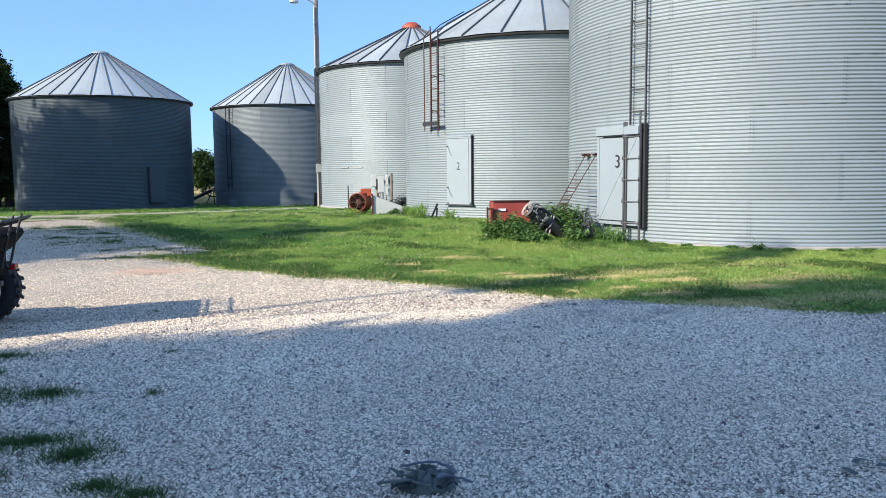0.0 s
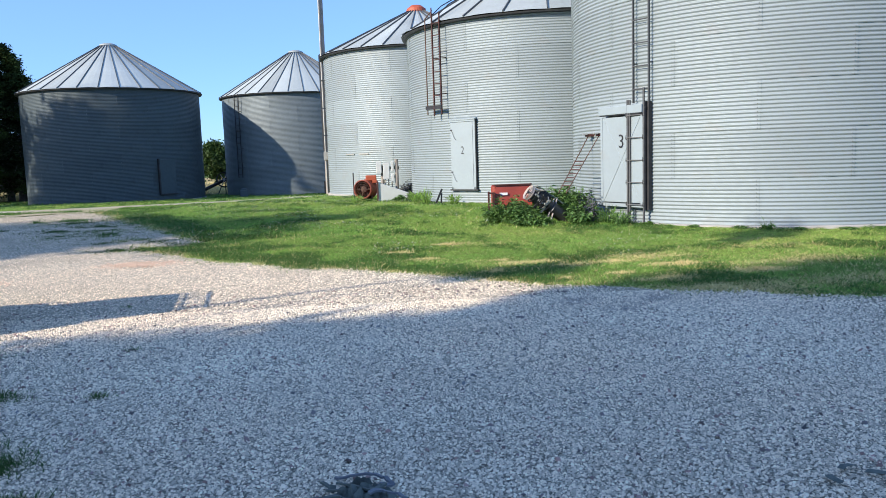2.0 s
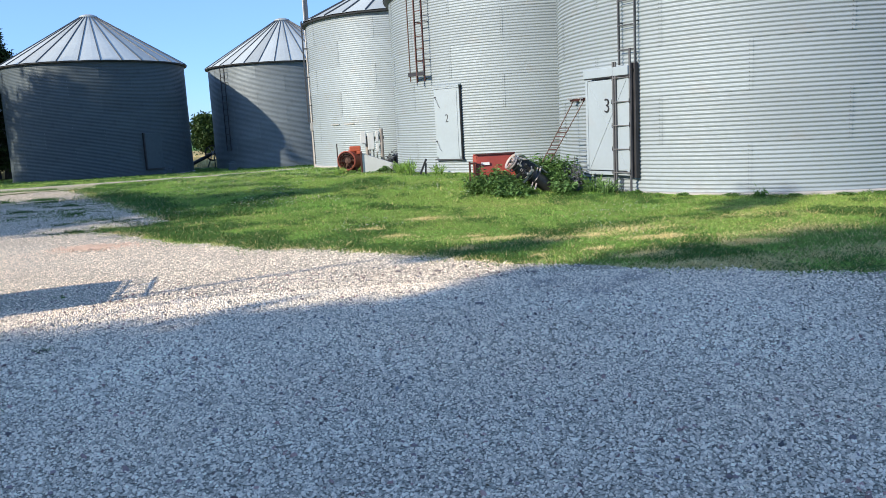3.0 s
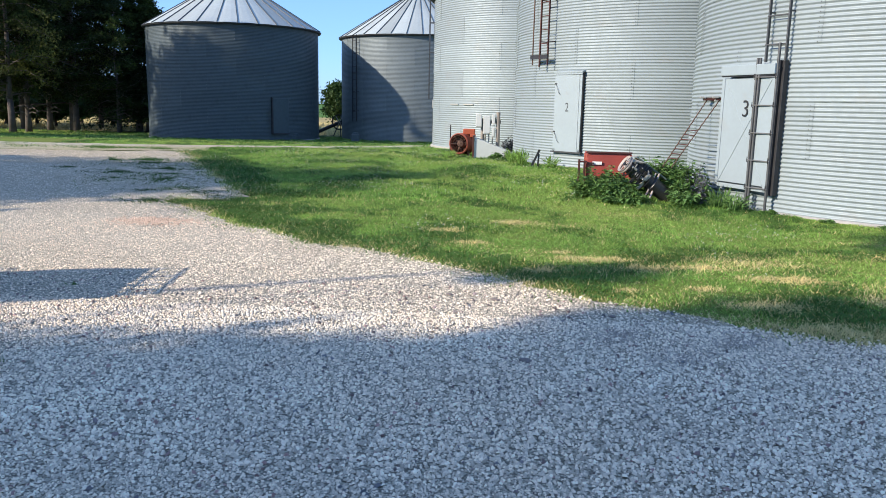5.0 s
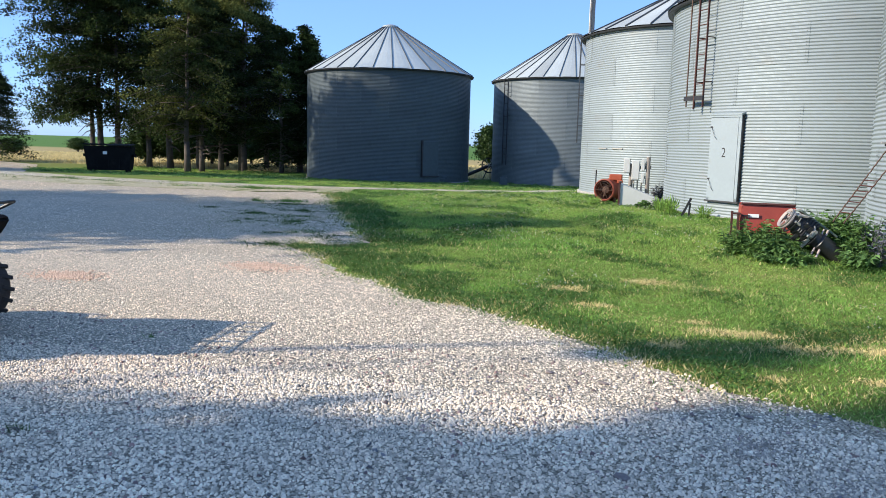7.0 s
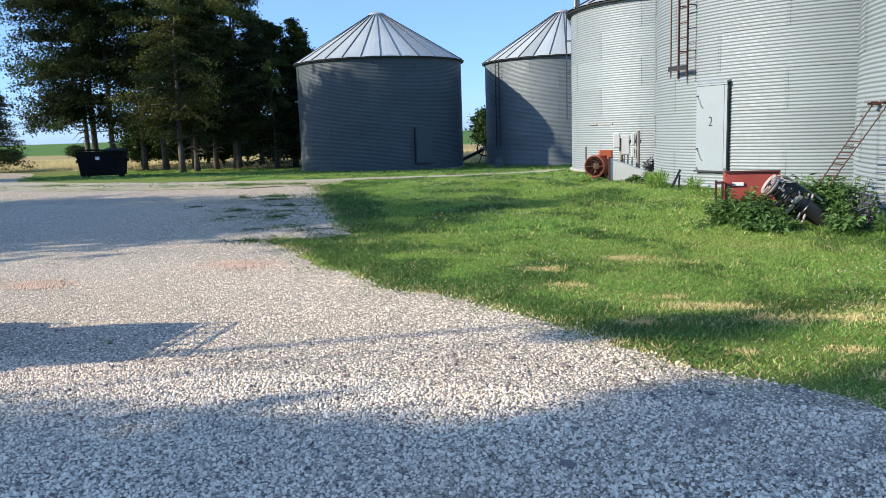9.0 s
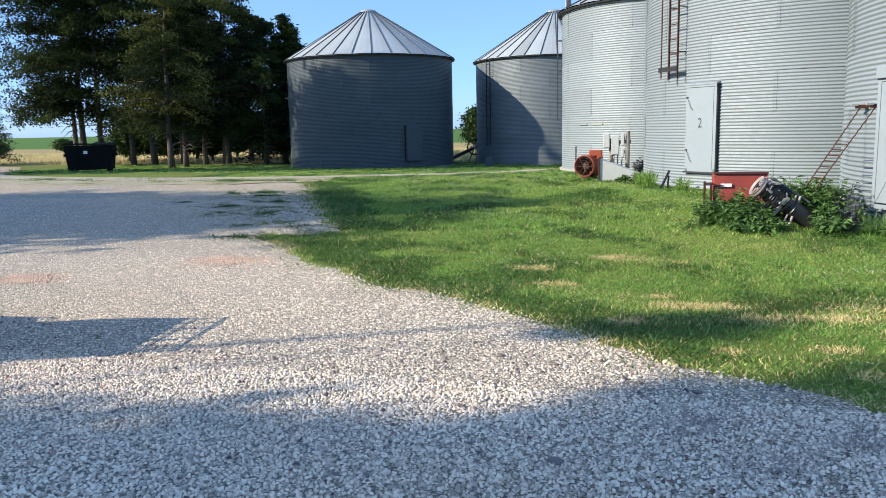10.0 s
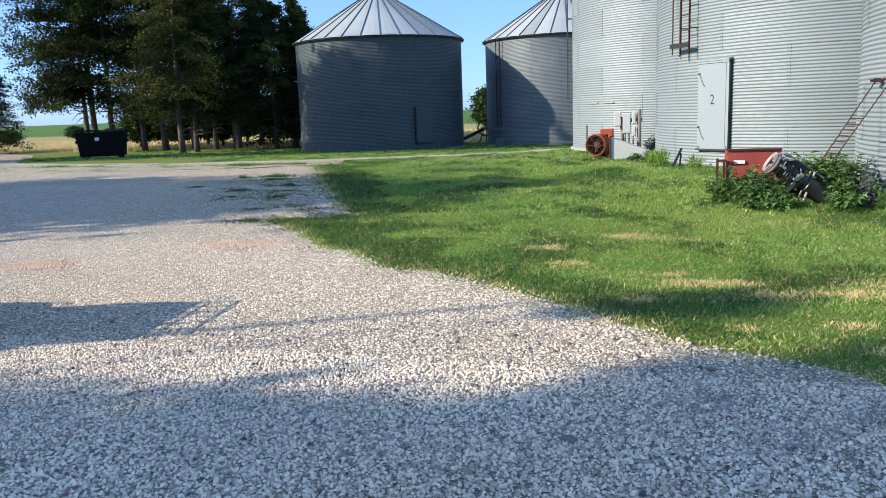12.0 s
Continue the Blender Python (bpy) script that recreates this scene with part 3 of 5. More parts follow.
# rusty ladder of the door-2 bin, ending well above the ground
lad2 = ladder("bin_ladder", RUST_RED, BIN_2.matrix_basis @ on_wall(BIN_2, 4.171, -143.6, 0, 0.2), 0.30, 2.4, 5.1, 0.32, 0.018, 0.011, "rust-red ladder that ends high above the ground")
bm = bmesh.new()
box(bm, 0.66, 0.035, 0.10, pose(0.155, 0.02, 2.60))
part("cross_bar", bm, DARK_STEEL, lad2)
bm = bmesh.new()
bent(bm, [(0.46, -0.02, 2.42), (0.46, -0.02, 5.0), (0.42, -0.25, 5.25)], 0.016)
part("side_pole", bm, RUST, lad2)
bm = bmesh.new()
bent(bm, [(0.13, 0.03, 2.36), (0.13, 0.03, 5.25)], 0.017)
part("middle_pole", bm, RUST_RED, lad2)
bm = bmesh.new()
bent(bm, [(-0.15, 0, 5.05), (-0.15, -0.35, 5.33), (-0.15, -1.3, 5.82)], 0.015)
bent(bm, [(0.15, 0, 5.05), (0.15, -0.35, 5.33), (0.15, -1.3, 5.82)], 0.015)
part("roof_hook", bm, DARK_STEEL, lad2)

ladder("bin_ladder", LADDER, BIN_3.matrix_basis @ on_wall(BIN_3, 3.62, -172.0, 0, 0.16), 0.28, 1.6, 5.2, 0.34, 0.018, 0.012, "thin galvanized ladder on the edge of the bin")
ladder("bin_ladder", DARK_STEEL, BIN_4.matrix_basis @ on_wall(BIN_4, 4.39, -132.3, 0, 0.16), 0.34, 1.0, 5.6, 0.34, 0.02, 0.012, "dark steel ladder on the shaded bin")

# low door of the shaded far bin


def low_door():
    b = thing("bin_door", (0, 0, 0), "low grey steel door in the shaded bin, closed", "door")
    b.matrix_basis = BIN_5.matrix_basis @ on_wall(BIN_5, 4.42, -41.5, 0.0)
    bm = bmesh.new()
    box(bm, 0.90, 0.10, 1.72, pose(0, 0.03, 1.22), 0.01)
    part("door_panel", bm, GALV_SHADED, b)
    bm = bmesh.new()
    box(bm, 0.06, 0.16, 1.80, pose(0.48, 0.03, 1.22))
    part("door_jamb", bm, DARK_STEEL, b)
    bm = bmesh.new()
    box(bm, 0.98, 0.16, 0.05, pose(0, 0.03, 0.34))
    part("sill", bm, DARK_STEEL, b)
    return b


low_door()

# short dark slots in the wall of the bin behind the fan
for a in (-137.7, -127.3):
    bm = bmesh.new()
    box(bm, 0.42, 0.04, 0.035, pose(0, 0, 0))
    ob = part("wall_slot", bm, PIPE_GREY, None, m=BIN_3.matrix_basis @ on_wall(BIN_3, 3.62, a, 1.435, 0.015))
    tagged(ob, "narrow grey steel slot cover on the bin wall", "slot cover")

# roof vent hatch on the door-2 bin
bm = bmesh.new()
box(bm, 0.62, 0.5, 0.10, Matrix(), 0.015)
ob = part("roof_hatch", bm, DARK_STEEL, None, m=BIN_2.matrix_basis @ Matrix.Rotation(radians(-132), 4, "Z") @ pose(2.9, 0, 5.62, 0, 28, 0))
tagged(ob, "dark steel roof hatch standing ajar on the bin", "roof hatch")

# ---- trees ----


def clump_tris(centres, per, size, spread, flat=0.6, r=rng):
    """Loose leaf triangles scattered about each centre."""
    c = np.repeat(np.asarray(centres, float), per, axis=0)
    n = len(c)
    sp = np.repeat(np.broadcast_to(np.asarray(spread, float), (len(centres),)), per)[:, None]
    p = c + r.normal(size=(n, 3)) * sp * (1, 1, flat)
    a = r.normal(size=(n, 3))
    a /= np.linalg.norm(a, axis=1, keepdims=True)
    b = np.cross(a, r.normal(size=(n, 3)))
    b /= np.linalg.norm(b, axis=1, keepdims=True)
    s = size * r.uniform(0.5, 1.4, (n, 1))
    return np.stack([p + a * s, p - a * s * 0.5 + b * s * 0.45, p - a * s * 0.5 - b * s * 0.45], 1)


def tree_limbs(bm, H, r0, limbs, r):
    """A slightly crooked tapered trunk with limbs; returns the limbs as (base, tip)."""
    pts = [Vector((0, 0, -0.3))]
    n = 7
    for k in range(1, n + 1):
        pts.append(Vector((r.normal() * 0.05 * k ** 0.7, r.normal() * 0.05 * k ** 0.7, H * k / n)))
    rad = [r0 * (1.25 if k == 0 else 1 - 0.9 * k / n) for k in range(n + 1)]
    for k in range(n):
        rod(bm, pts[k], pts[k + 1], rad[k], rad[k + 1], 9)
    out = []
    for z, az, ln, rise in limbs:
        k = min(n - 1, int(z / H * n))
        f = z / H * n - k
        a = pts[k].lerp(pts[k + 1], f)
        b = a + Vector((math.cos(az) * ln, math.sin(az) * ln, rise))
        mid = a.lerp(b, 0.5) + Vector((0, 0, 0.12 * ln))
        w = max(0.018, rad[k] * 0.28)
        rod(bm, a, mid, w, w * 0.7, 5)
        rod(bm, mid, b, w * 0.7, w * 0.25, 5)
        out.append((a, mid, b))
    return out


def make_tree(kind, H, r0, seed):
    """Meshes of trunk and crown for one tree."""
    r = np.random.default_rng(seed)
    limbs, cents, spread = [], [], []
    if kind in ("cedar", "high_cedar"):
        low = 0.20 if kind == "cedar" else 0.46
        for k in range(95):
            s = r.uniform() ** 0.9
            z = H * (low + (0.98 - low) * s)
            ln = (0.4 + 4.1 * (1 - s) ** 0.75 * (0.5 + 0.5 * min(1, s * 5))) * r.uniform(0.6, 1.15)
            limbs.append((z, r.uniform(0, TAU), ln, ln * r.uniform(-0.3, 0.2)))
        for k in range(9):
            limbs.append((H * r.uniform(0.10, 0.24), r.uniform(0, TAU), r.uniform(0.7, 2.0), r.uniform(-0.5, 0.2)))
    elif kind == "wide_cedar":
        for k in range(128):
            s = r.uniform()
            az = r.uniform(0, TAU) if k % 2 else r.normal(3.8, 0.8)
            ln = (1.0 + 5.8 * (1 - s) ** 0.5) * (0.55 if s < 0.2 else 0.72 if s < 0.42 else 1.0) * r.uniform(0.55, 1.05) * (1 + 0.38 * math.cos(az - 3.80))
            limbs.append((H * (0.19 + 0.79 * s), az, ln, ln * (r.uniform(-0.22, 0.15) - (0.18 if s < 0.2 else 0))))
    elif kind == "spruce":
        for k in range(160):
            s = r.uniform() ** 0.85
            ln = (0.05 + 2.4 * (1 - s) ** 1.1) * r.uniform(0.75, 1.1)
            limbs.append((H * (0.08 + 0.91 * s), r.uniform(0, TAU), ln, -0.18 * ln))
    elif kind == "lofty":
        for k in range(8):
            ln = r.uniform(0.15, 0.5)
            limbs.append((H * r.uniform(0.92, 0.985), r.uniform(0, TAU), ln, ln * r.uniform(-0.2, 0.5)))
    else:
        for k in range(60 if kind == "airy" else 130):
            s = r.uniform()
            ln = H * 0.36 * math.sqrt(max(0.03, 1 - (2 * s - 0.85) ** 2)) * r.uniform(0.45, 1.05)
            limbs.append((H * (0.22 + 0.62 * s), r.uniform(0, TAU), ln, ln * r.uniform(0.0, 0.5)))
    bm = bmesh.new()
    made = tree_limbs(bm, H, r0, limbs, r)
    bare = 95 if kind in ("cedar", "high_cedar") else 10 ** 6
    for k, (a, mid, b) in enumerate(made):
        if k >= bare:
            continue
        for f in np.linspace(0.25, 1.0, 9 if kind == "wide_cedar" else 6 if kind == "broad" else 5):
            p = a.lerp(mid, f * 2) if f < 0.5 else mid.lerp(b, f * 2 - 1)
            if kind == "wide_cedar":
                p = p + Vector(r.normal(size=3) * (0.45, 0.45, 0.15)) * min(1.0, (b - a).length / 4)
            cents.append((p.x, p.y, p.z))
            spread.append({"broad": 0.5, "open": 0.45, "airy": 0.30, "lofty": 0.12, "wide_cedar": 0.30}.get(kind, 0.13 + 0.16 * (b - a).length / 3))
    per, size = {"wide_cedar": (78, 0.115), "cedar": (52, 0.105), "high_cedar": (34, 0.105), "spruce": (34, 0.09), "broad": (17, 0.34), "lofty": (12, 0.13), "airy": (26, 0.20), "open": (8, 0.30)}[kind]
    if kind == "broad" and H < 8:
        per, size = 14, 0.25
    crown = clump_tris(cents, per, size, spread, 0.55 if kind in ("cedar", "high_cedar", "wide_cedar", "spruce") else 0.8, r)
    trunk = bpy.data.meshes.new("trunk")
    bm.to_mesh(trunk)
    bm.free()
    trunk.shade_smooth()
    return trunk, soup("crown", crown), LEAVES if kind in ("broad", "open", "lofty", "airy") else NEEDLES


def plant(name, meshes, x, y, turn, scale, label, category="tree", group="", sz=None):
    trunk, crown, leaf = meshes
    t = thing(name, (x, y, float(lie(y))), label, category, group)
    t.rotation_euler = (0, 0, turn)
    t.scale = (scale, scale, sz or scale)
    link_mesh("trunk", trunk, BARK, t)
    link_mesh("crown", crown, leaf, t)
    return t


CEDARS = [make_tree("cedar", 13.5, 0.19, 11), make_tree("cedar", 12.0, 0.18, 12), make_tree("cedar", 14.5, 0.21, 13)]
SPRUCE = make_tree("spruce", 9.5, 0.16, 14)
LOFTY = make_tree("lofty", 11.7, 0.115, 17)
AIRY = make_tree("airy", 12.0, 0.25, 18)
OPEN = make_tree("open", 12.0, 0.30, 15)
BROAD = [make_tree("broad", 12.0, 0.30, 15), make_tree("broad", 6.0, 0.18, 16)]
ROW = "dark conifers beside the far bin"
for k, (x, y, s) in enumerate(((-26.8, 41.7, 0.92), (-26.9, 43.3, 0.88), (-31.6, 46.8, 0.95), (-33.1, 46.6, 0.95), (-26.9, 45.4, 0.92), (-34.8, 45.8, 0.98), (-25.3, 45.5, 0.92),
                               (-22.6, 45.3, 0.74), (-29.8, 47.5, 1.0), (-25.8, 46.0, 0.95), (-25.7, 49.0, 0.83))):
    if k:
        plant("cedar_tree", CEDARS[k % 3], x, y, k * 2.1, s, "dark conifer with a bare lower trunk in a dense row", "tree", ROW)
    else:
        plant("cedar_tree", CEDARS[0][:2] + (LIT_NEEDLES,), x, y, 0.0, s, "conifer with a bare trunk before the row, sunlight put into its yellow-green foliage colour", "tree", ROW)
HIGH = make_tree("high_cedar", 14.0, 0.17, 21)
plant("cedar_tree", make_tree("wide_cedar", 18.5, 0.22, 23), -36.6, 46.2, 0.0, 0.94, "tall spreading conifer with long drooping boughs at the row's end", "tree", ROW)
for x, y, s in ((-39.0, 48.2, 1.06),):
    plant("cedar_tree", HIGH, x, y, x, s, "tall conifer with a long bare trunk and high crown", "tree", ROW)
for x, y, s in ((-19.9, 53, 0.66), (-23.4, 51.5, 0.7), (-27, 53, 0.66), (-30.2, 51.5, 0.62), (-33.4, 54.5, 0.66), (-36.4, 55.5, 0.48), (-25.3, 55.5, 0.66), (-21.6, 56.5, 0.66), (-31.8, 57.5, 0.66), (-35.7, 52.6, 0.72), (-37.2, 51.6, 0.62), (-34.2, 52.2, 0.70)):
    plant("understorey_shrub", BROAD[1], x, y, x * 2, s, "dark leafy undergrowth behind the row of trees", "shrub", "undergrowth behind the trees", sz=s * 0.8)
plant("cedar_tree", CEDARS[1], 12.6, 46.0, 0.6, 0.98, "dark conifer standing behind the bright bins", "tree")
plant("spruce_tree", SPRUCE, -22.3, 47.2, 1.4, 1.19, "dark spruce filling the gap beside the row", sz=0.82)
plant("spruce_tree", SPRUCE, -21.5, 46.9, 0.4, 1.33, "pointed dark spruce rising behind the row of trees", sz=0.95)
for x, y, s, k in ((-19.4, 63.6, 0.85, 1), (-11.2, 73.0, 0.46, 1), (-13.8, 64.8, 0.63, 1)):
    plant("field_tree", BROAD[k], x, y, x, s, "small leafy tree at the edge of the field", "tree", "trees at the field's edge")
for x, y, s in ((-64, 66, 0.30), (-58, 74, 0.26), (-70, 82, 0.32), (-52, 90, 0.28), (-46, 84, 0.24)):
    plant("field_shrub", BROAD[1], x, y, x, s * 1.7, "low leafy shrub in the tan field grass", "shrub", "shrubs in the field", sz=s * 0.9)
plant("roadside_cedar", SPRUCE, -46.6, 47.2, 0.7, 1.26, "dark bushy cedar with boughs down to the ground", "tree", sz=0.80)

# tall trees west and south-west of the yard, which shade the far bin and the yard
YARD_TREES = "tall shade trees round the yard"
for tree, a, u, s, sz in ((BROAD[0], -19.0, 37.4, 0.92, 1.63), (BROAD[0], -22.0, 40.2, 0.66, 1.62), (AIRY, -22.5, 44.8, 0.95, 1.74)):
    plant("shade_tree", tree, a * 0.887 - u * 0.462, a * 0.462 + u * 0.887, a + u, s, "tall leafy shade tree west of the bins", "tree", YARD_TREES, sz=sz)
for a, u, s, sz, turn in ((-20.1, -1.10, 1.14, 1.63, -2.77), (-24.85, 3.4, 0.54, 1.63, -0.59), (-17.8, 5.0, 0.45, 0.91, 5.61), (-18.7, 0.78, 0.54, 1.49, 6.69), (-26.0, -6.8, 1.2, 1.52, -84.5), (-16.9, 15.5, 0.75, 1.14, -33.4),
                          (-19.3, 18.4, 0.80, 1.09, -38.4), (-19.3, 21.1, 0.70, 0.87, -37.4)):
    plant("shade_tree", OPEN if u > 15 else BROAD[0], a * 0.887 - u * 0.462, a * 0.462 + u * 0.887, turn, s, "broad leafy shade tree standing over the yard", "tree", YARD_TREES, sz=sz)

for a, u, s in ((-14.0, 7.05, 1.0), (-14.8, 6.45, 0.82)):
    plant("slim_tree", LOFTY, a * 0.887 - u * 0.462, a * 0.462 + u * 0.887, a * 3 + u, s, "slim tall tree with a small high crown", "tree", YARD_TREES, sz=s * 1.085)

# ---- pole and yard lamp ----


def yard_pole():
    p = thing("light_pole", (-2.83, 32.98, float(lie(32.98))), "tall weathered wooden pole with a yard lamp and conduit", "utility pole")
    bm = bmesh.new()
    rod(bm, (0, 0, -0.2), (0.03, 0, 10.6), 0.125, 0.095, 12)
    part("pole", bm, WOOD_POLE, p)
    bm = bmesh.new()
    rod(bm, (-0.05, -0.16, 0.1), (-0.05, -0.14, 8.5), 0.028, seg=8)
    part("conduit", bm, PIPE_GREY, p, "thin grey conduit up the pole")
    bm = bmesh.new()
    bent(bm, [(0, -0.1, 8.62), (-0.45, -0.2, 8.87), (-0.78, -0.25, 8.82)], 0.024)
    part("arm", bm, PIPE_GREY, p)
    bm = bmesh.new()
    lathe(bm, [(0.0, 0.10), (0.08, 0.10), (0.10, 0.0), (0.20, -0.12), (0.19, -0.17), (0.0, -0.17)], 20, pose(-0.86, -0.26, 8.80))
    part("lamp_head", bm, BOX_GREY, p, "pale round yard lamp head", smooth=True)
    bm = bmesh.new()
    box(bm, 0.22, 0.14, 0.34, pose(-0.02, -0.2, 1.7), 0.01)
    part("meter_box", bm, PIPE_GREY, p)
    return p


yard_pole()
# ---- fan, duct and electrical boxes by the third bin ----


def aeration_fan():
    f = thing("aeration_fan", (-1.15, 23.4, 0.13), "faded orange round aeration fan with its motor on top", "fan")
    f.scale = (0.94, 0.94, 0.94)
    m = pose(0, 0, 0.37, 90, 0, -22)
    bm = bmesh.new()
    lathe(bm, [(0.30, -0.25), (0.325, -0.27), (0.34, -0.25), (0.30, -0.18), (0.29, 0.20), (0.32, 0.24), (0.29, 0.26), (0.27, 0.24), (0.27, -0.18)], 32, m, True)
    part("housing", bm, FADED_RED, f, "round rusty red fan housing", smooth=True)
    bm = bmesh.new()
    lathe(bm, [(0.0, 0.16), (0.10, 0.14), (0.12, 0.05), (0.12, -0.15), (0.0, -0.15)], 16, m)
    part("hub", bm, RUST, f, smooth=True)
    bm = bmesh.new()
    lathe(bm, [(0.0, -0.20), (0.285, -0.20), (0.285, -0.185), (0.0, -0.185)], 28, m)
    part("back_plate", bm, RUST_RED, f, "dark rusty plate behind the blades")
    for k in range(6):
        bm = bmesh.new()
        box(bm, 0.16, 0.09, 0.012, m @ pose(0, 0, 0.05, 0, 0, k * 60) @ pose(0.19, 0, 0, 35, 0, 0))
        part("blade", bm, RUST, f)
    bm = bmesh.new()
    for r in (0.10, 0.17, 0.24):
        lathe(bm, [(r, 0.255), (r + 0.008, 0.263), (r, 0.27)], 24, m, True)
    for k in range(3):
        box(bm, 0.54, 0.008, 0.008, m @ pose(0, 0, 0.272, 0, 0, k * 60))
    part("guard", bm, RUST, f, "rusty wire guard")
    bm = bmesh.new()
    box(bm, 0.36, 0.30, 0.17, pose(0.20, 0.15, 0.73), 0.03)
    box(bm, 0.16, 0.20, 0.10, pose(0.32, 0.10, 0.61), 0.02)
    part("control_box", bm, ORANGE, f, "bright orange control box")
    for s in (-0.2, 0.2):
        bm = bmesh.new()
        box(bm, 0.06, 0.36, 0.16, pose(s, 0.02, 0.07), 0.006)
        part("foot", bm, RUST, f)
    return f


aeration_fan()


def duct():
    d = thing("air_duct", (-0.20, 22.3, 0.14), "pale tapering sheet steel air duct lying in the grass", "duct")
    d.scale = (0.9, 0.9, 0.88)
    bm = bmesh.new()
    ends = [[(-0.62, y, z) for y, z in ((-0.02, 0.0), (0.55, 0.0), (0.55, 0.64), (-0.02, 0.64))], [(0.62, y, z) for y, z in ((0.02, 0.0), (0.50, 0.0), (0.50, 0.16), (0.02, 0.16))]]
    rings = [[bm.verts.new(p) for p in e] for e in ends]
    for k in range(4):
        bm.faces.new((rings[0][k], rings[0][(k + 1) % 4], rings[1][(k + 1) % 4], rings[1][k]))
    bm.faces.new(rings[1])
    bmesh.ops.bevel(bm, geom=list(bm.edges), offset=0.012, segments=2, affect="EDGES")
    part("body", bm, BOX_GREY, d)
    bm = bmesh.new()
    box(bm, 0.05, 0.64, 0.72, pose(-0.64, 0.26, 0.33), 0.006)
    part("flange", bm, RUST_RED, d, "rust-red steel flange")
    return d


duct()


def electric_boxes():
    g = thing("electrical_panel", (-0.47, 23.9, 0.13), "cluster of grey electrical boxes on short posts", "electrical panel")
    g.scale = (0.78, 0.86, 0.88)
    for x, y, z, w, h, dp in ((-0.30, 0.0, 1.14, 0.22, 0.44, 0.16), (0.0, -0.02, 1.00, 0.26, 0.60, 0.18), (0.25, -0.05, 1.16, 0.12, 0.36, 0.12), (0.25, -0.05, 0.76, 0.11, 0.30, 0.12)):
        bm = bmesh.new()
        box(bm, w, dp, h, pose(x, y, z), 0.012)
        b = part("switch_box", bm, BOX_GREY, g)
        bm = bmesh.new()
        box(bm, w - 0.03, 0.012, h - 0.04, pose(x, y - dp / 2 - 0.007, z), 0.004)
        part("cover", bm, BOX_GREY, b)
        bm = bmesh.new()
        box(bm, 0.02, 0.04, 0.09, pose(x + w / 2 + 0.012, y - 0.03, z + 0.03), 0.003)
        part("lever", bm, DARK_STEEL, b)
    for x in (-0.05, 0.08, 0.22):
        bm = bmesh.new()
        rod(bm, (x, 0.02, -0.1), (x, 0.02, 0.75), 0.026, seg=8)
        part("conduit", bm, PIPE_GREY, g)
    for x, y, h in ((-0.16, 0.12, 1.2), (0.42, -0.02, 1.42)):
        bm = bmesh.new()
        rod(bm, (x, y, -0.1), (x, y, h), 0.075, 0.07, 12)
        part("post", bm, WOOD_POLE, g)
    bm = bmesh.new()
    box(bm, 0.76, 0.04, 0.10, pose(0.14, 0.09, 1.10))
    part("board", bm, WOOD_POLE, g)
    return g


electric_boxes()
bm = bmesh.new()
rod(bm, (0, 0, 0), (0, 0, 0.86), 0.018, seg=8)
tagged(part("stake", bm, DARK_STEEL, None, m=pose(-1.52, 23.8, 0.13)), "thin dark steel stake standing beside the fan", "stake")
bm = bmesh.new()
box(bm, 0.05, 0.05, 0.46, pose(0.09, 0, 0.20, 0, 24, 0))
box(bm, 0.04, 0.04, 0.34, pose(0.16, 0.02, 0.13, 0, 4, 0))
tagged(part("leaning_iron", bm, DARK_STEEL, None, m=pose(0.74, 19.75, 0.14, 0, 0, 0)), "dark angle iron leaning at the bin's foot", "scrap iron")

# ---- red hopper, auger drive and supports by the first bins ----


def red_hopper():
    h = thing("auger_hopper", (1.88, 14.72, 0.088), "faded red steel auger hopper standing in weeds", "hopper")
    h.scale = (0.93, 0.93, 0.93)
    bm = bmesh.new()
    box(bm, 0.80, 0.03, 0.52, pose(0.03, -0.22, 0.50, -8), 0.006)
    part("front_panel", bm, RED_PAINT, h)
    bm = bmesh.new()
    box(bm, 0.80, 0.03, 0.52, pose(0.03, 0.30, 0.50, 10), 0.006)
    part("back_panel", bm, RED_PAINT, h)
    for s in (-0.37, 0.43):
        bm = bmesh.new()
        box(bm, 0.025, 0.50, 0.46, pose(s, 0.04, 0.50), 0.005)
        part("end_panel", bm, RED_PAINT, h)
    bm = bmesh.new()
    box(bm, 0.82, 0.07, 0.03, pose(0.03, -0.20, 0.765, -8), 0.004)
    part("rim", bm, RUST_RED, h)
    bm = bmesh.new()
    box(bm, 0.035, 0.06, 0.66, pose(-0.52, -0.28, 0.31), 0.004)
    box(bm, 0.035, 0.06, 0.62, pose(-0.42, -0.27, 0.31), 0.004)
    box(bm, 0.16, 0.05, 0.03, pose(-0.46, -0.28, 0.60), 0.004)
    part("leg_frame", bm, RUST_RED, h, "rusty steel legs")
    bm = bmesh.new()
    box(bm, 0.17, 0.01, 0.055, pose(-0.19, -0.252, 0.575, -8))
    part("decal", bm, WHITE, h, "white worn decal")
    bm = bmesh.new()
    box(bm, 0.12, 0.02, 0.02, pose(-0.31, -0.27, 0.575))
    part("crank", bm, DARK_STEEL, h)
    return h


red_hopper()


PULLEY = material("worn_pulley_paint", (0.42, 0.36, 0.33), 0.6, 0.1, 0.2)


